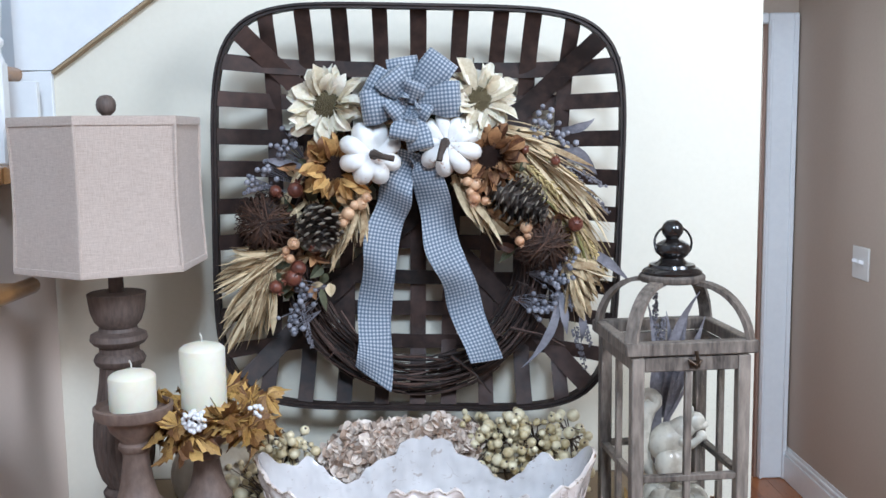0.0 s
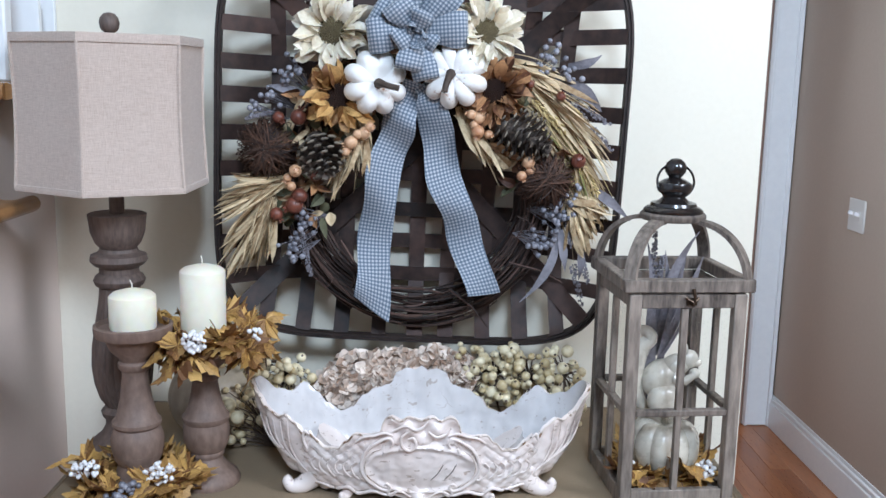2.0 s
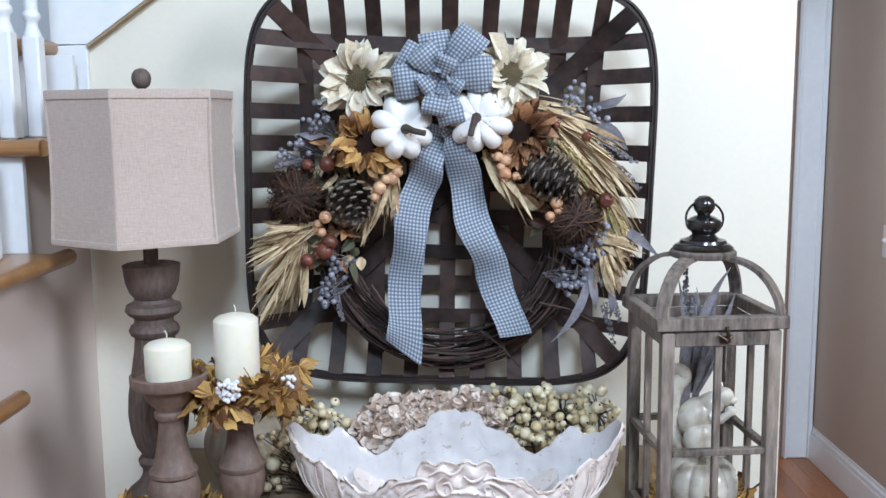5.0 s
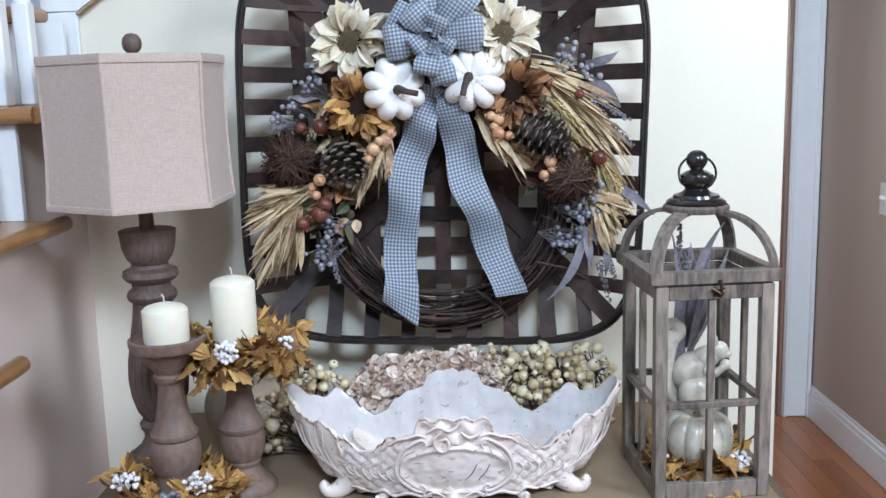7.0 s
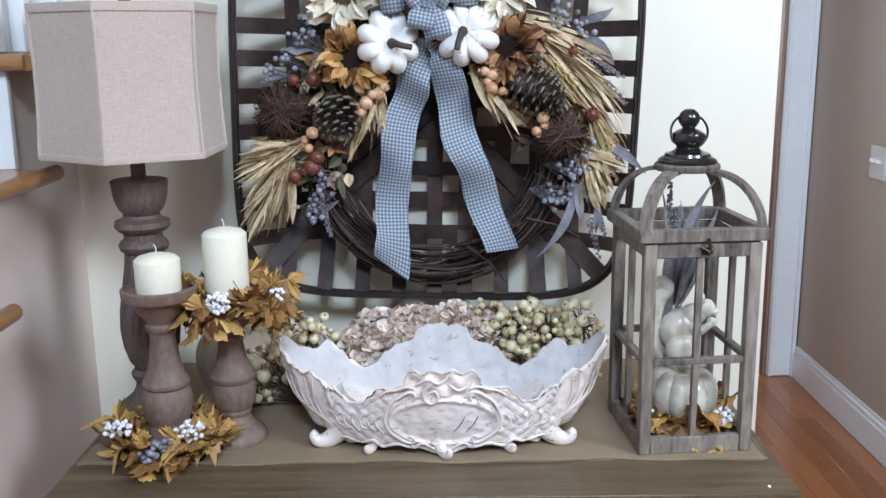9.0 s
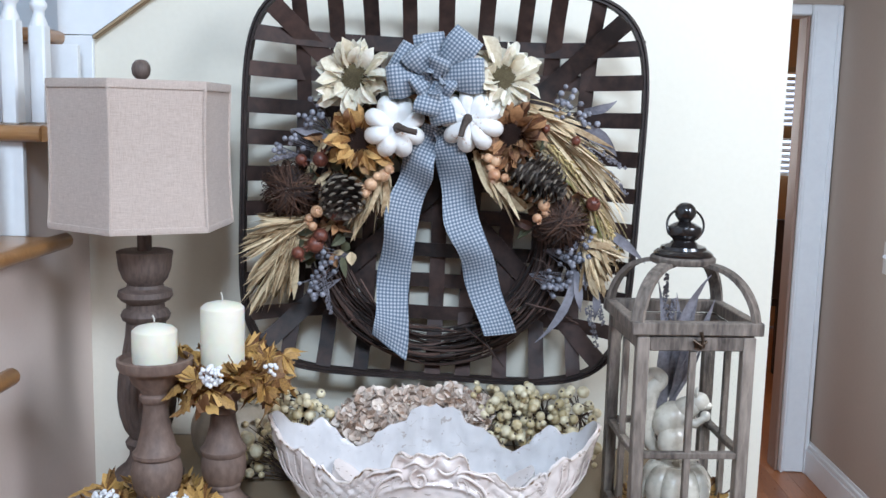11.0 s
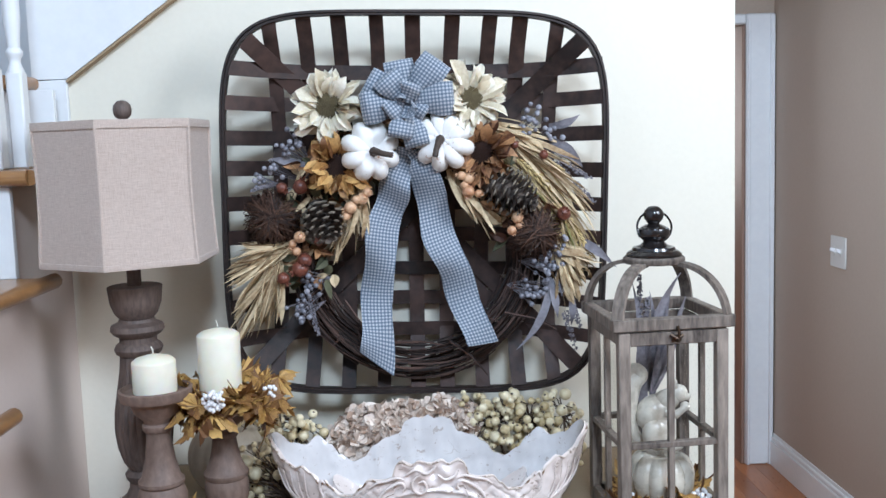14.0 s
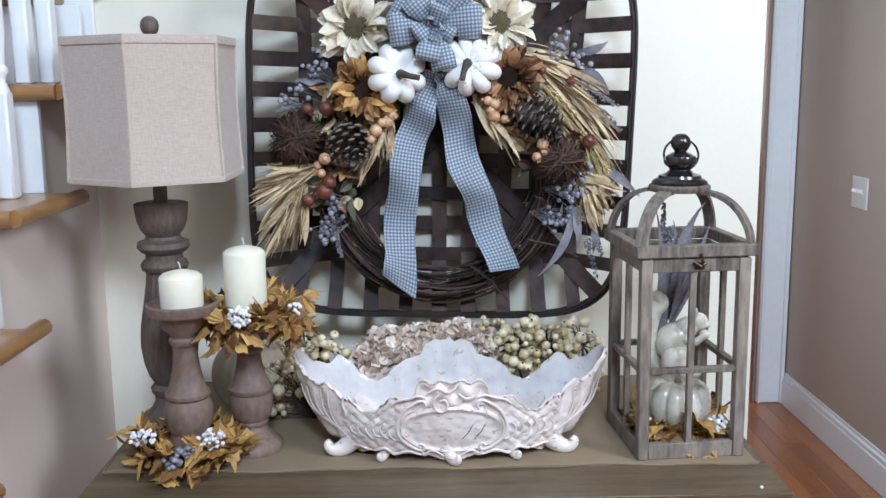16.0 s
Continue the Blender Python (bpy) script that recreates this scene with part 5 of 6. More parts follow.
for x, z, s in ((-0.311, 1.228, 0.85), (-0.276, 1.246, 1.1), (-0.266, 1.264, 1.0), (-0.267, 1.416, 1.0), (-0.305, 1.415, 0.75), (0.274, 1.342, 0.95), (-0.235, 1.305, 0.75), (0.235, 1.465, 0.6), (0.175, 1.487, 0.55)):
    piece("rose_hip", red, Matrix.Translation((x, 1.885, z)) @ spin() @ Matrix.Scale(0.92 * s, 4), wreath, "dark red artificial rose hip")

blue = berry_mesh(0.0058, "blue_berry", False, 10)
CLUSTERS = [(-0.292, 1.501, 0.026, 16), (-0.318, 1.458, 0.020, 10), (-0.352, 1.440, 0.020, 10), (-0.260, 1.207, 0.024, 16), (-0.282, 1.165, 0.022, 14), (-0.275, 1.145, 0.016, 7), (0.222, 1.541, 0.024, 15), (0.249, 1.508, 0.020, 10),
            (0.196, 1.512, 0.018, 9), (0.263, 1.262, 0.028, 16), (0.232, 1.232, 0.026, 16), (0.200, 1.170, 0.024, 16), (0.222, 1.176, 0.018, 9), (0.250, 1.236, 0.02, 10)]
for x, z, r, n in CLUSTERS:
    st = Mesh()
    c = Vector((x, 1.905, z))
    root = c + (RC - c) * 0.18 + Vector((0, 0.035, 0))
    for k in range(n):
        p = c + Vector((rng.gauss(0, 0.55), rng.gauss(0, 0.45), rng.gauss(0, 0.55))) * r
        piece("blue_berry", blue, Matrix.Translation(p) @ Matrix.Scale(rng.uniform(0.75, 1.1), 4), wreath)
        st.tube([root, root.lerp(p, 0.6) + Vector((0, 0.004, 0)), p], 0.0009, 4)
    part("berry_stem", st, "lavender_leaf", wreath, "", "stuff")

m = Mesh()
for (x0, z0), (x1, z1), (x2, z2), w in (((0.252, 1.523), (0.285, 1.522), (0.315, 1.545), 0.014), ((0.221, 1.486), (0.285, 1.49), (0.320, 1.436), 0.024), ((0.300, 1.285), (0.335, 1.275), (0.388, 1.222), 0.016),
                                          ((0.246, 1.205), (0.245, 1.12), (0.172, 1.052), 0.014), ((0.25, 1.20), (0.255, 1.16), (0.262, 1.118), 0.014), ((0.29, 1.17), (0.295, 1.14), (0.29, 1.10), 0.012), ((-0.26, 1.46), (-0.30, 1.47), (-0.33, 1.475), 0.014)):
    frond(m, (x0, 1.925, z0), (x1, 1.895, z1), (x2, 1.915, z2), w * 1.3, (0.1, -1, 0.2), 0.3, 10, 0.55, 0.3)
part("lavender_leaves", m, "lavender_leaf", wreath, "dusty lavender ribbon leaves")


def sprig(x0, z0, x1, z1):
    m = Mesh()
    p0, p1 = Vector((x0, 1.918, z0)), Vector((x1, 1.90, z1))
    d = p1 - p0
    m.tube([p0, p1], [0.0014, 0.0008], 4)
    for k in range(70):
        t = rng.random()
        a = rng.uniform(0, 6.28)
        o = Vector((math.cos(a), math.sin(a) * 0.6, math.sin(a + 1))) * 0.0052 * (1.15 - 0.6 * t)
        m.ball(p0 + d * t + o, 0.0024, 5, 3)
    part("lavender_sprig", m, "lavender_leaf", wreath, "grey lavender flower sprig")


for q in ((0.252, 1.462, 0.336, 1.411), (0.277, 1.430, 0.343, 1.360), (0.277, 1.132, 0.298, 1.048), (0.292, 1.147, 0.307, 1.099), (-0.268, 1.185, -0.246, 1.103), (-0.318, 1.425, -0.371, 1.411), (0.262, 1.235, 0.27, 1.17)):
    sprig(*q)


# ---- gingham bow ----
def cloth(m, mids, sides, v0=0.0, across=7, cup=0.0):
    """A ribbon along mids, with its half-width vectors; u and v run in metres across and along it."""
    rows, uvs, v = [], [], v0
    for i, (p, s) in enumerate(zip(mids, sides)):
        p, s = Vector(p), Vector(s)
        if i:
            v += (p - Vector(mids[i - 1])).length
        row, uv = [], []
        for k in range(across):
            f = -1 + 2 * k / (across - 1)
            row.append(p + s * f + Vector((0, cup * (1 - f * f), 0)))
            uv.append((f * s.length, v))
        rows.append(row)
        uvs.append(uv)
    m.sheet(rows, uvs)


bow = thing("bow", (-0.043, 1.87, 1.57), "blue and white gingham ribbon bow with long tails on the wreath", "bow")
HALF = 0.0335
left = smooth_line([(-0.046, 1.885, 1.488), (-0.060, 1.900, 1.445), (-0.080, 1.912, 1.390), (-0.099, 1.916, 1.326), (-0.116, 1.924, 1.233), (-0.121, 1.914, 1.138), (-0.126, 1.905, 1.036)], 44)
sides = []
for i, p in enumerate(left):
    d = (left[min(i + 1, 44)] - left[max(i - 1, 0)]).normalized()
    s = Vector((-d.z, 0.0, d.x)).normalized() * HALF * (0.62 + 0.38 * min(1, i / 14))
    s *= 1 + 0.05 * math.sin(i * 0.62)
    s.y = 0.016 * math.sin(i * 0.35)
    if i > 38:
        s.z += -0.0265 * (i - 38) / 6
    sides.append(s)
m = Mesh()
cloth(m, [p + Vector((0.003 * math.sin(k * 0.5), 0.013 * math.sin(k * 0.42), 0)) for k, p in enumerate(left)], sides, 0.0, 9, -0.004)
part("tail", m, "gingham_cloth", bow, "long gingham ribbon tail cut at a slant")
right = smooth_line([(-0.032, 1.885, 1.485), (-0.014, 1.900, 1.455), (-0.002, 1.910, 1.385), (0.017, 1.918, 1.302), (0.043, 1.920, 1.229), (0.068, 1.912, 1.156), (0.097, 1.905, 1.072)], 44)
sides = []
for i, p in enumerate(right):
    d = (right[min(i + 1, 44)] - right[max(i - 1, 0)]).normalized()
    s = Vector((-d.z, 0.0, d.x)).normalized() * HALF * (0.55 + 0.45 * min(1, i / 14))
    s *= 1 + 0.05 * math.sin(i * 0.55 + 2)
    s.y = 0.016 * math.sin(i * 0.31 + 1.0)
    if i > 38:
        s.z += -0.010 * (i - 38) / 6
    sides.append(s)
m = Mesh()
cloth(m, [p + Vector((0.003 * math.sin(k * 0.45 + 1), 0.013 * math.sin(k * 0.38 + 1), 0)) for k, p in enumerate(right)], sides, 0.3, 9, -0.004)
part("tail", m, "gingham_cloth", bow, "long gingham ribbon tail")


def bow_loop(deg, length, depth, y, half=HALF, twist=0.0, bulge=0.5, cx=-0.043, cz=1.578):
    a = radians(deg)
    d, w = Vector((math.cos(a), 0, math.sin(a))), Vector((-math.sin(a), 0, math.cos(a)))
    mids, sides = [], []
    for k in range(25):
        t = k / 24
        along = length * math.sin(math.pi * t) ** 0.72
        out = -depth * math.sin(math.pi * min(1, t * 1.9)) if t < 0.53 else depth * 0.35 * math.sin(math.pi * (t - 0.53) / 0.47)
        mids.append(Vector((cx, y + out, cz)) + d * along)
        g = 0.42 + 0.58 * min(1, math.sin(math.pi * t) * 1.7)
        tw = twist * math.sin(math.pi * t)
        sides.append((w * math.cos(tw) + Vector((0, -1, 0)) * math.sin(tw)) * half * g)
    m = Mesh()
    cloth(m, mids, sides, rng.random(), 9, bulge * -0.022)
    part("loop", m, "gingham_cloth", bow)


for q in ((100, 0.088, 0.018, 1.885, 0.031, 0.25), (52, 0.108, 0.022, 1.872, 0.034, -0.35), (150, 0.092, 0.022, 1.880, 0.033, 0.2), (187, 0.092, 0.026, 1.862, 0.033, -0.3), (4, 0.096, 0.026, 1.862, 0.034, 0.25),
          (128, 0.068, 0.026, 1.850, 0.030, 0.15), (258, 0.072, 0.024, 1.852, 0.027, -0.3), (283, 0.090, 0.020, 1.866, 0.026, 0.3), (70, 0.040, 0.024, 1.842, 0.022, 0.6), (215, 0.045, 0.020, 1.850, 0.026, -0.5), (325, 0.045, 0.016, 1.862, 0.02, 0.5)):
    bow_loop(*q)
m = Mesh()
mids = [Vector((-0.043 + 0.017 * math.cos(t), 1.832 + 0.013 * math.sin(t * 2), 1.575 + 0.019 * math.sin(t))) for t in [2 * math.pi * k / 24 for k in range(25)]]
cloth(m, mids, [Vector((0.008 * math.sin(k), -0.014, 0.010 * math.cos(k * 0.5))) for k in range(25)], 0, 5)
part("knot", m, "gingham_cloth", bow, "gathered gingham centre knot")

# ---- berry sprays and hydrangea behind the bowl ----
cream = [berry_mesh(r, "cream_berry", False, 14) for r in (0.0120, 0.0094, 0.0062)]
dark_tip = shared(Mesh().lathe([(0.0022, 0), (0.0026, 0.001), (0.0012, 0.0024)], 6), "twig_bark")


def spray(name, roots, spots, group="berry sprays"):
    lab = "artificial branch of cream berries lying on the table behind the bowl"
    t = thing(name, (roots[0][0], roots[0][1], TZ + 0.002), lab, "berry spray", group)
    st = Mesh()
    for x, y, z, s in spots:
        p = Vector((x, y, z))
        root = min((Vector(r) for r in roots), key=lambda r: (r - p).length)
        mid = root.lerp(p, 0.55) + Vector((rng.uniform(-0.012, 0.012), 0.008, rng.uniform(0.0, 0.015)))
        st.tube([root, mid, p], [0.0018, 0.0013, 0.0009], 5)
        d = (Vector((rng.uniform(-0.7, 0.7), -0.8, rng.uniform(-0.4, 0.9)))).normalized()
        k = 0 if s > 0.75 else 1 if s > 0.4 else 2
        piece("berry", cream[k], Matrix.Translation(p) @ spin() @ Matrix.Scale(0.9 + 0.22 * rng.random(), 4), t)
        if k < 2 and rng.random() < 0.45:
            piece("calyx", dark_tip, Matrix.Translation(p) @ (d.to_track_quat("Z", "Y").to_matrix().to_4x4()) @ Matrix.Translation((0, 0, (0.0128, 0.0098)[k])), t)
    for r in roots:
        st.tube([Vector((roots[0][0], roots[0][1], TZ + 0.004)), Vector(r)], 0.0026, 6)
    part("stem", st, "twig_bark", t, "thin brown twigs", "stuff")


def scatter(n, x0, x1, z0, z1, y0, y1, gap=0.0145, keep=None):
    out = []
    for k in range(4000):
        p = (rng.uniform(x0, x1), rng.uniform(y0, y1), rng.uniform(z0, z1))
        s = rng.random()
        if keep and not keep(p):
            continue
        if all((p[0] - q[0]) ** 2 + (p[1] - q[1]) ** 2 + (p[2] - q[2]) ** 2 > (gap * (0.6 + 0.5 * max(s, q[3]))) ** 2 for q in out):
            out.append((*p, s))
            if len(out) == n:
                break
    return out


spray("berry_spray", [(-0.33, 1.93, TZ + 0.004), (-0.30, 1.92, 0.90), (-0.38, 1.90, 0.86)], scatter(125, -0.43, -0.235, 0.796, 0.955, 1.84, 1.93, keep=lambda p: p[2] < 0.96 - 0.55 * max(0, p[0] + 0.33) and (p[0] < -0.27 or p[2] > 0.86)))
spray("berry_spray", [(0.15, 1.93, TZ + 0.004), (0.12, 1.92, 0.89), (0.20, 1.92, 0.89)], scatter(160, 0.045, 0.245, 0.845, 0.962, 1.85, 1.93, keep=lambda p: p[2] < 0.968 - 0.30 * max(0, p[0] - 0.16)))
spray("berry_spray", [(0.28, 1.95, TZ + 0.004), (0.275, 1.94, 0.89)], scatter(45, 0.235, 0.305, 0.80, 0.95, 1.88, 1.95, 0.02))
spray("berry_spray", [(-0.30, 1.80, TZ + 0.004)], scatter(46, -0.405, -0.30, 0.792, 0.905, 1.765, 1.85, 0.019))


def hydrangea(name, heads):
    t = thing(name, (heads[0][0], heads[0][1], TZ + 0.002), "dried hydrangea bloom in dusty taupe and pale grey petals", "flower", "hydrangea blooms")
    for x, y, z, r in heads:
        m = Mesh()
        c = Vector((x, y, z))
        for k in range(30):
            a, b = k * 2.39996, 1 - 1.5 * (k + 0.5) / 30
            n = Vector((math.cos(a) * math.sqrt(max(0, 1 - b * b)), -abs(math.sin(a)) * math.sqrt(max(0, 1 - b * b)) * 0.9, b)).normalized()
            p = c + n * r * rng.uniform(0.86, 1.08)
            u = n.orthogonal().normalized()
            v = n.cross(u)
            for q in range(4):
                e = q * math.pi / 2 + rng.uniform(-0.2, 0.2) + k
                d = u * math.cos(e) + v * math.sin(e)
                m.blade(p, p + d * rng.uniform(0.017, 0.023) + n * rng.uniform(0.002, 0.014), n + jit((0, 0, 0), 0.35), rng.uniform(0.025, 0.032), rng.uniform(0.2, 0.9), rng.uniform(-0.2, 0.3), 5, 0.6, blunt=True)
        part("bloom", m, "taupe_petal", t, "", "stuff")
    s = Mesh()
    for x, y, z, r in heads:
        s.tube([(heads[0][0], heads[0][1], TZ + 0.003), (x, y, z)], 0.003, 6)
    part("stem", s, "twig_bark", t)


hydrangea("hydrangea", [(-0.155, 1.90, 0.898, 0.042), (-0.115, 1.89, 0.892, 0.04), (-0.190, 1.88, 0.876, 0.036)])
hydrangea("hydrangea", [(-0.055, 1.90, 0.904, 0.040), (0.004, 1.90, 0.910, 0.040), (-0.09, 1.905, 0.908, 0.034), (0.042, 1.89, 0.905, 0.032)])

surface("pale_rind", (0.40, 0.34, 0.255), (0.60, 0.53, 0.42), 0.5, 12, 40, relief=0.1)

# ---- autumn leaf rings ----
def maple(bend, curl):
    """A five-lobed leaf about 1 long, lying in x and y, its stalk at the origin."""
    outline = [(0, 0), (0.10, 0.03), (0.20, -0.05), (0.30, -0.10), (0.31, -0.01), (0.39, 0.0), (0.37, 0.07), (0.53, 0.10), (0.45, 0.17), (0.41, 0.25), (0.52, 0.29), (0.56, 0.36), (0.66, 0.42),
               (0.55, 0.44), (0.53, 0.52), (0.44, 0.50), (0.43, 0.60), (0.34, 0.54), (0.22, 0.50), (0.25, 0.62), (0.30, 0.68), (0.20, 0.71), (0.20, 0.80), (0.10, 0.80), (0.07, 0.90), (0.0, 1.02)]
    full = outline + [(-x, y) for x, y in outline[-2:0:-1]]
    m = Mesh()

    def lift(x, y):
        return bend * (y - 0.3) ** 2 + curl * x * x + 0.05 * math.sin(7 * x + 5 * y) + 0.03 * math.sin(13 * y)

    n = len(full)
    mid = [(0.55 * x, 0.38 + 0.55 * (y - 0.38)) for x, y in full]
    pts = [(x, y, lift(x, y) + 0.05 * math.sin(11 * x - 7 * y)) for x, y in full] + [(x, y, lift(x, y) + (0.02 if i % 2 else -0.015)) for i, (x, y) in enumerate(mid)] + [(0.0, 0.38, lift(0, 0.38) - 0.03)]
    m.add(pts, [(i, (i + 1) % n, n + (i + 1) % n, n + i) for i in range(n)] + [(n + i, n + (i + 1) % n, 2 * n) for i in range(n)])
    m.tube([(0, -0.22, lift(0, -0.2) + 0.03), (0, 0, lift(0, 0))], 0.012, 4)
    return m


LEAVES = [shared(maple(b, c), "maple_leaf") for b, c in ((0.6, -0.9), (-0.9, 0.9), (1.0, 0.6), (-0.6, -1.0), (0.3, 0.8))]
bead = berry_mesh(0.0040, "white_bead", False, 12)
blue_bead = berry_mesh(0.0054, "blue_berry", False, 10)


def leaf_ring(name, c, r, count, size, clusters, label, squash=1.0, rise=0.02, tilts=(-0.6, -0.3, 0.1, 0.5)):
    t = thing(name, c, label, "leaf ring", "autumn leaf rings")
    c = Vector(c)
    ring = Mesh().tube([c + Vector((r * 0.86 * math.cos(a), r * 0.86 * math.sin(a) * squash, 0.006)) for a in [2 * math.pi * k / 28 for k in range(29)]], 0.004, 6)
    part("wire_ring", ring, "twig_bark", t, "brown wire ring")
    for k in range(count):
        a = 2 * math.pi * (k + rng.uniform(-0.4, 0.4)) / count
        q = r * rng.uniform(0.72, 1.02)
        p = c + Vector((q * math.cos(a), q * math.sin(a) * squash, rng.uniform(0.006, 0.006 + rise)))
        aim = Matrix.Rotation(a - math.pi / 2 + rng.uniform(-1.0, 1.0), 4, "Z") @ Matrix.Rotation(rng.choice(tilts) + rng.uniform(-0.3, 0.3), 4, "X") @ Matrix.Rotation(rng.uniform(-0.4, 0.4), 4, "Y")
        s = size * rng.uniform(0.9, 1.35)
        pc = piece("leaf", LEAVES[k % 5], Matrix.Translation(p) @ aim @ Matrix.Scale(s, 4), t)
    for x, y, z, n, spread, kind in clusters:
        st = Mesh()
        for k in range(int(n * 1.2)):
            a, q = rng.uniform(0, 6.28), math.sqrt(rng.random())
            p = Vector((x, y, z)) + Vector((1.25 * q * math.cos(a), rng.gauss(0, 0.3), q * math.sin(a))) * spread
            piece("bead", bead if kind == "w" else blue_bead, Matrix.Translation(p) @ Matrix.Scale(rng.uniform(0.8, 1.1), 4), t, "small glossy white berry" if kind == "w" else "small dusty blue berry")
            st.tube([(x, y + 0.012, z - 0.012), p], 0.0007, 4)
        part("bead_stem", st, "red_berry", t, "", "stuff")
    return t


leaf_ring("leaf_ring", (-0.505, 1.582, TZ + 0.004), 0.066, 42, 0.062,
          [(-0.568, 1.515, 0.858, 28, 0.017, "w"), (-0.449, 1.515, 0.850, 40, 0.019, "w"), (-0.508, 1.475, 0.824, 10, 0.014, "b"), (-0.488, 1.480, 0.842, 9, 0.014, "b")],
          "golden brown maple leaf ring with white berries on the table", 0.95, 0.045)
leaf_ring("leaf_ring", (-0.388, 1.645, 1.0365), 0.074, 44, 0.062,
          [(-0.394, 1.545, 1.066, 46, 0.017, "w"), (-0.303, 1.585, 1.068, 12, 0.012, "w")],
          "golden brown maple leaf ring with white berries round a candle", 0.95, 0.03, (-1.25, -0.9, -0.5, 0.4))
leaf_ring("leaf_ring", (0.410, 1.655, TZ + 0.0185), 0.060, 32, 0.058,
          [(0.470, 1.592, 0.836, 38, 0.016, "w"), (0.345, 1.61, 0.838, 5, 0.008, "w"), (0.50, 1.60, 0.806, 2, 0.006, "w")],
          "small autumn leaf ring with white berries inside the lantern", 1.0, 0.03)

# one tiny white ball near the table's front right corner
solo("loose_bead", Mesh().ball((0.500, 1.427, TZ + 0.0032), 0.003, 12, 8), "white_bead", "tiny white ball on the table top", "bead", at=(0.500, 1.427, TZ))

# ---- pale pumpkin behind the candlesticks ----
gp = thing("pale_pumpkin", (-0.445, 1.880, TZ + 0.002), "large pale tan pumpkin standing behind the candlesticks", "pumpkin")
part("body", pumpkin_mesh((-0.445, 1.880, TZ + 0.078), 0.083, 0.93, (0.05, -0.05, 1), 11, 0.05), "pale_rind", gp)
part("stem", Mesh().tube([(-0.445, 1.88, TZ + 0.13), (-0.442, 1.878, TZ + 0.158), (-0.434, 1.877, TZ + 0.168)], [0.011, 0.008, 0.009], 8), "dark_stem", gp)

# ---- pumpkin and figurine in the lantern ----
pk = thing("pearl_pumpkin", (0.417, 1.672, TZ + 0.018), "pearly cream ceramic pumpkin inside the lantern", "pumpkin")
part("body", pumpkin_mesh((0.415, 1.664, TZ + 0.074), 0.065, 0.86, (0.02, 0.0, 1), 10, 0.10), "pearl_pumpkin", pk)
part("stem", Mesh().tube([(0.417, 1.672, TZ + 0.110), (0.418, 1.671, TZ + 0.122)], [0.008, 0.006], 8), "pearl_pumpkin", pk)
fz = 0.905
m = Mesh()
m.ball((0.405, 1.668, fz + 0.070), 0.036, 24, 16, (0.95, 0.8, 1.05), Matrix.Rotation(radians(38), 3, "Y"))
m.ball((0.426, 1.664, fz + 0.094), 0.024, 20, 12, (1.25, 0.8, 0.9), Matrix.Rotation(radians(-30), 3, "Y"))
m.ball((0.449, 1.660, fz + 0.109), 0.0165, 20, 12, (1.1, 0.8, 1.05))
m.ball((0.462, 1.658, fz + 0.103), 0.009, 12, 8, (1.2, 0.9, 0.8))
m.ball((0.442, 1.650, fz + 0.127), 0.005, 8, 6, (0.7, 0.6, 1.5)).ball((0.446, 1.668, fz + 0.127), 0.005, 8, 6, (0.7, 0.6, 1.5))
m.tube([(0.422, 1.648, fz + 0.078), (0.440, 1.640, fz + 0.074), (0.456, 1.645, fz + 0.084)], [0.011, 0.008, 0.0065], 10)
m.ball((0.459, 1.650, fz + 0.086), 0.0095, 12, 8)
m.ball((0.407, 1.648, fz + 0.036), 0.029, 20, 12, (1.05, 0.7, 1.1))
m.ball((0.430, 1.640, fz + 0.012), 0.012, 12, 8, (1.9, 0.8, 0.7))
m.tube(smooth_line([(0.384, 1.676, fz + 0.006), (0.362, 1.676, fz + 0.040), (0.358, 1.675, fz + 0.090), (0.366, 1.674, fz + 0.128), (0.380, 1.673, fz + 0.144), (0.368, 1.672, fz + 0.156), (0.353, 1.671, fz + 0.145), (0.352, 1.670, fz + 0.132)], 34), [0.010 + 0.008 * math.sin(math.pi * min(1, k / 26)) for k in range(35)], 14)
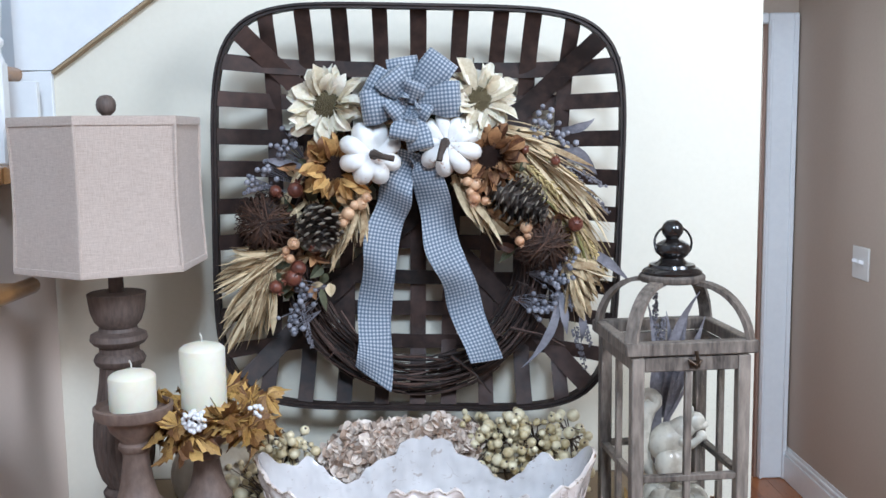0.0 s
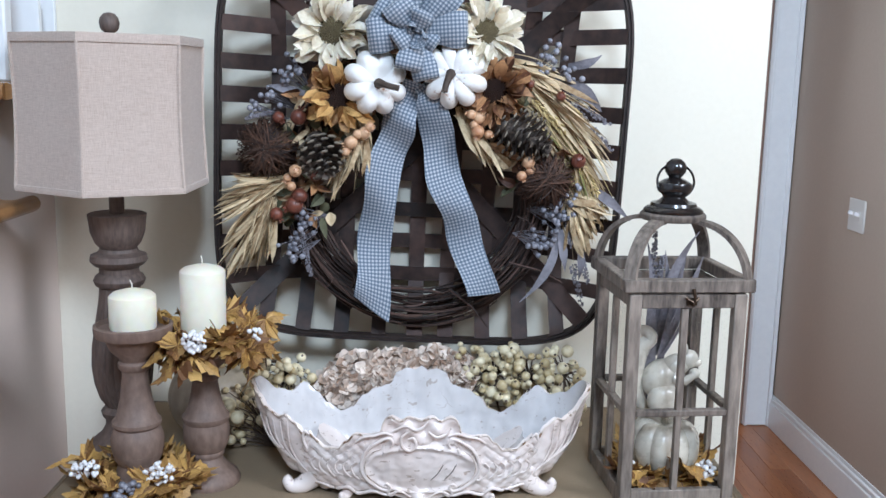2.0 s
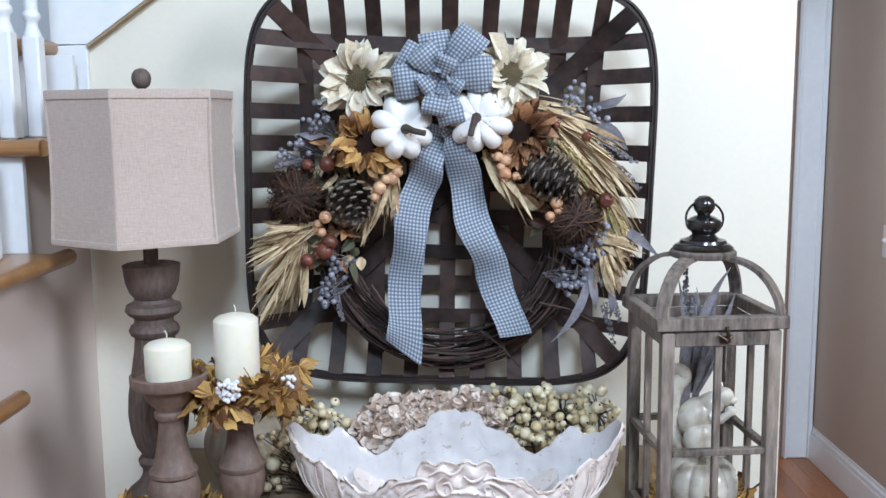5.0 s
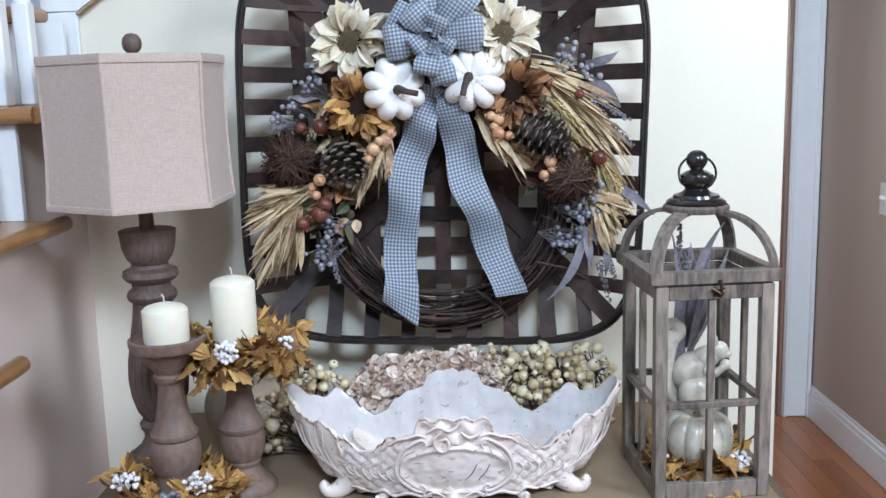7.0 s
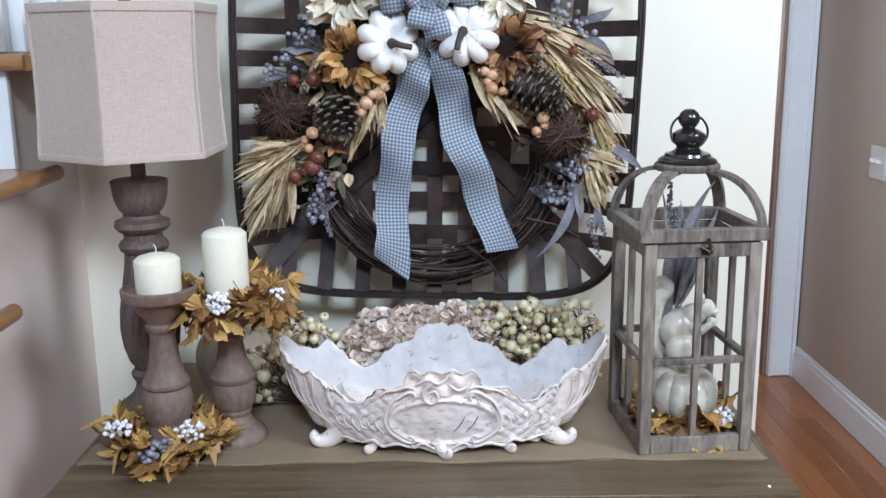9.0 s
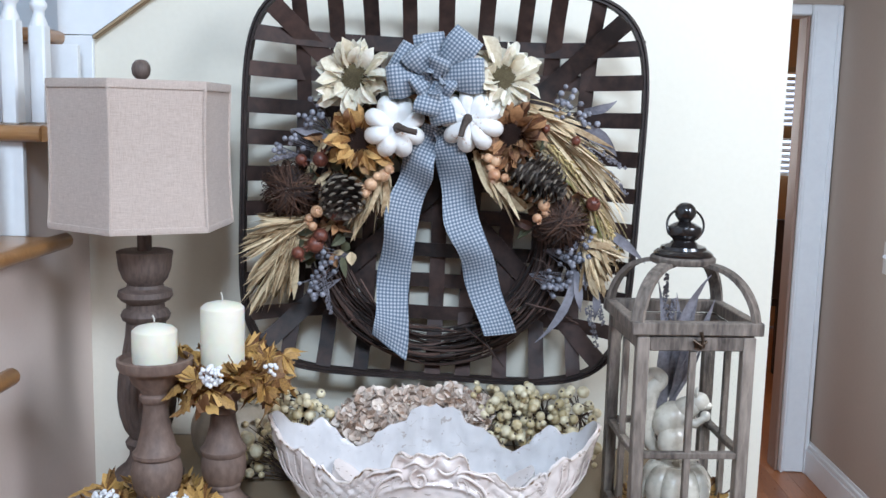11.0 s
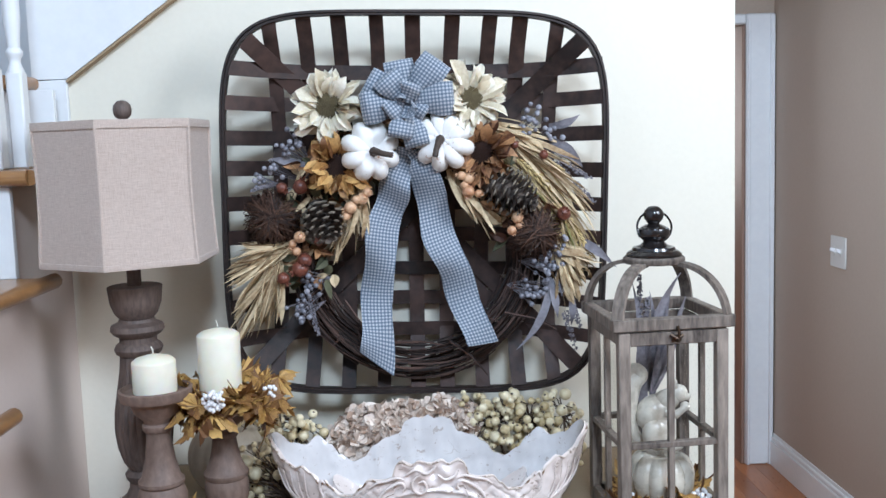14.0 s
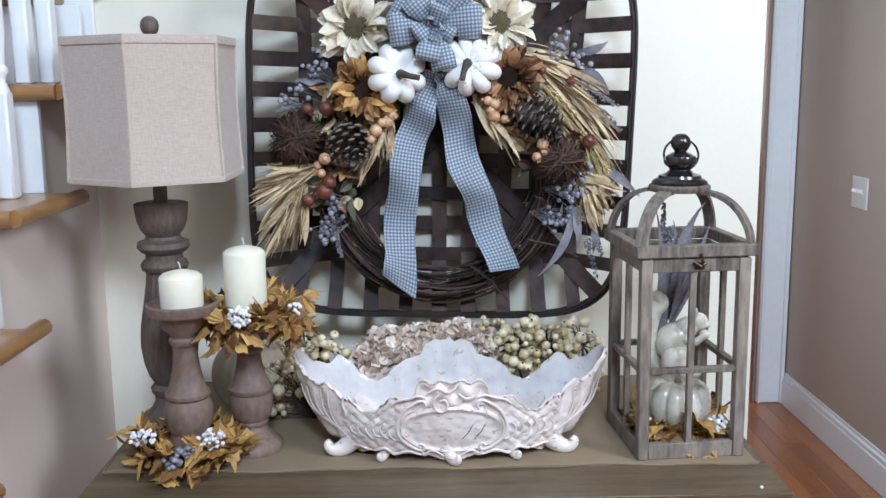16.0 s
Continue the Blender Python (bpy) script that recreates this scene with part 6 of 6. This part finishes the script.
solo("figurine", m, "pearl_pumpkin", "cream ceramic figurine sitting on the pearl pumpkin", "figurine", at=(0.417, 1.668, fz))

sp = thing("lavender_spray", (0.39, 1.72, 0.80), "dusty lavender leaf spray standing in the lantern", "flower spray")
m = Mesh()
for x0, z0, x1, z1, x2, z2, w in ((0.395, 0.95, 0.40, 1.10, 0.375, 1.225, 0.014), (0.41, 1.0, 0.395, 1.15, 0.47, 1.235, 0.02), (0.415, 1.0, 0.45, 1.12, 0.48, 1.19, 0.016), (0.40, 1.0, 0.425, 1.10, 0.41, 1.20, 0.016), (0.395, 0.96, 0.45, 1.06, 0.468, 1.13, 0.006),
                                  (0.40, 0.95, 0.385, 1.05, 0.39, 1.16, 0.02), (0.41, 0.96, 0.42, 1.07, 0.45, 1.20, 0.014)):
    frond(m, (x0, 1.73, z0), (x1, 1.70, z1), (x2, 1.715, z2), w * 1.3, (0.2, -1, 0.1), 0.3, 10, 0.6, 0.4)
part("leaves", m, "lavender_leaf", sp)
m = Mesh().tube([(0.39, 1.72, 0.80), (0.40, 1.735, 1.0), (0.392, 1.725, 1.15)], 0.0018, 5)
for a, b in (((0.392, 1.715, 1.14), (0.39, 1.715, 1.235)), ((0.40, 1.715, 1.12), (0.405, 1.71, 1.19))):
    p0, p1 = Vector(a), Vector(b)
    for k in range(80):
        t, g = rng.random(), rng.uniform(0, 6.28)
        m.ball(p0.lerp(p1, t) + Vector((math.cos(g), math.sin(g), 0)) * 0.0055 * (1.1 - 0.6 * t), 0.0026, 5, 3)
part("flower_spike", m, "lavender_leaf", sp)

# ---- floor boards of the hall ----
floor_ob = bpy.data.objects["floor"]
ORIGIN[floor_ob] = Vector((0, 0, 0))
board = shared(Mesh().box((0, 0, -0.006), (0.0824, 1.199, 0.012), 0.0008), "floor_board")
for i in range(19):
    x = EDGE_X - 0.70 + 0.083 * i
    for j in range(8):
        y = -1.6 + 1.2 * j + 0.6 * ((i * 7) % 5) / 2.5
        piece("board", board, Matrix.Translation((x, y, 0)), floor_ob)
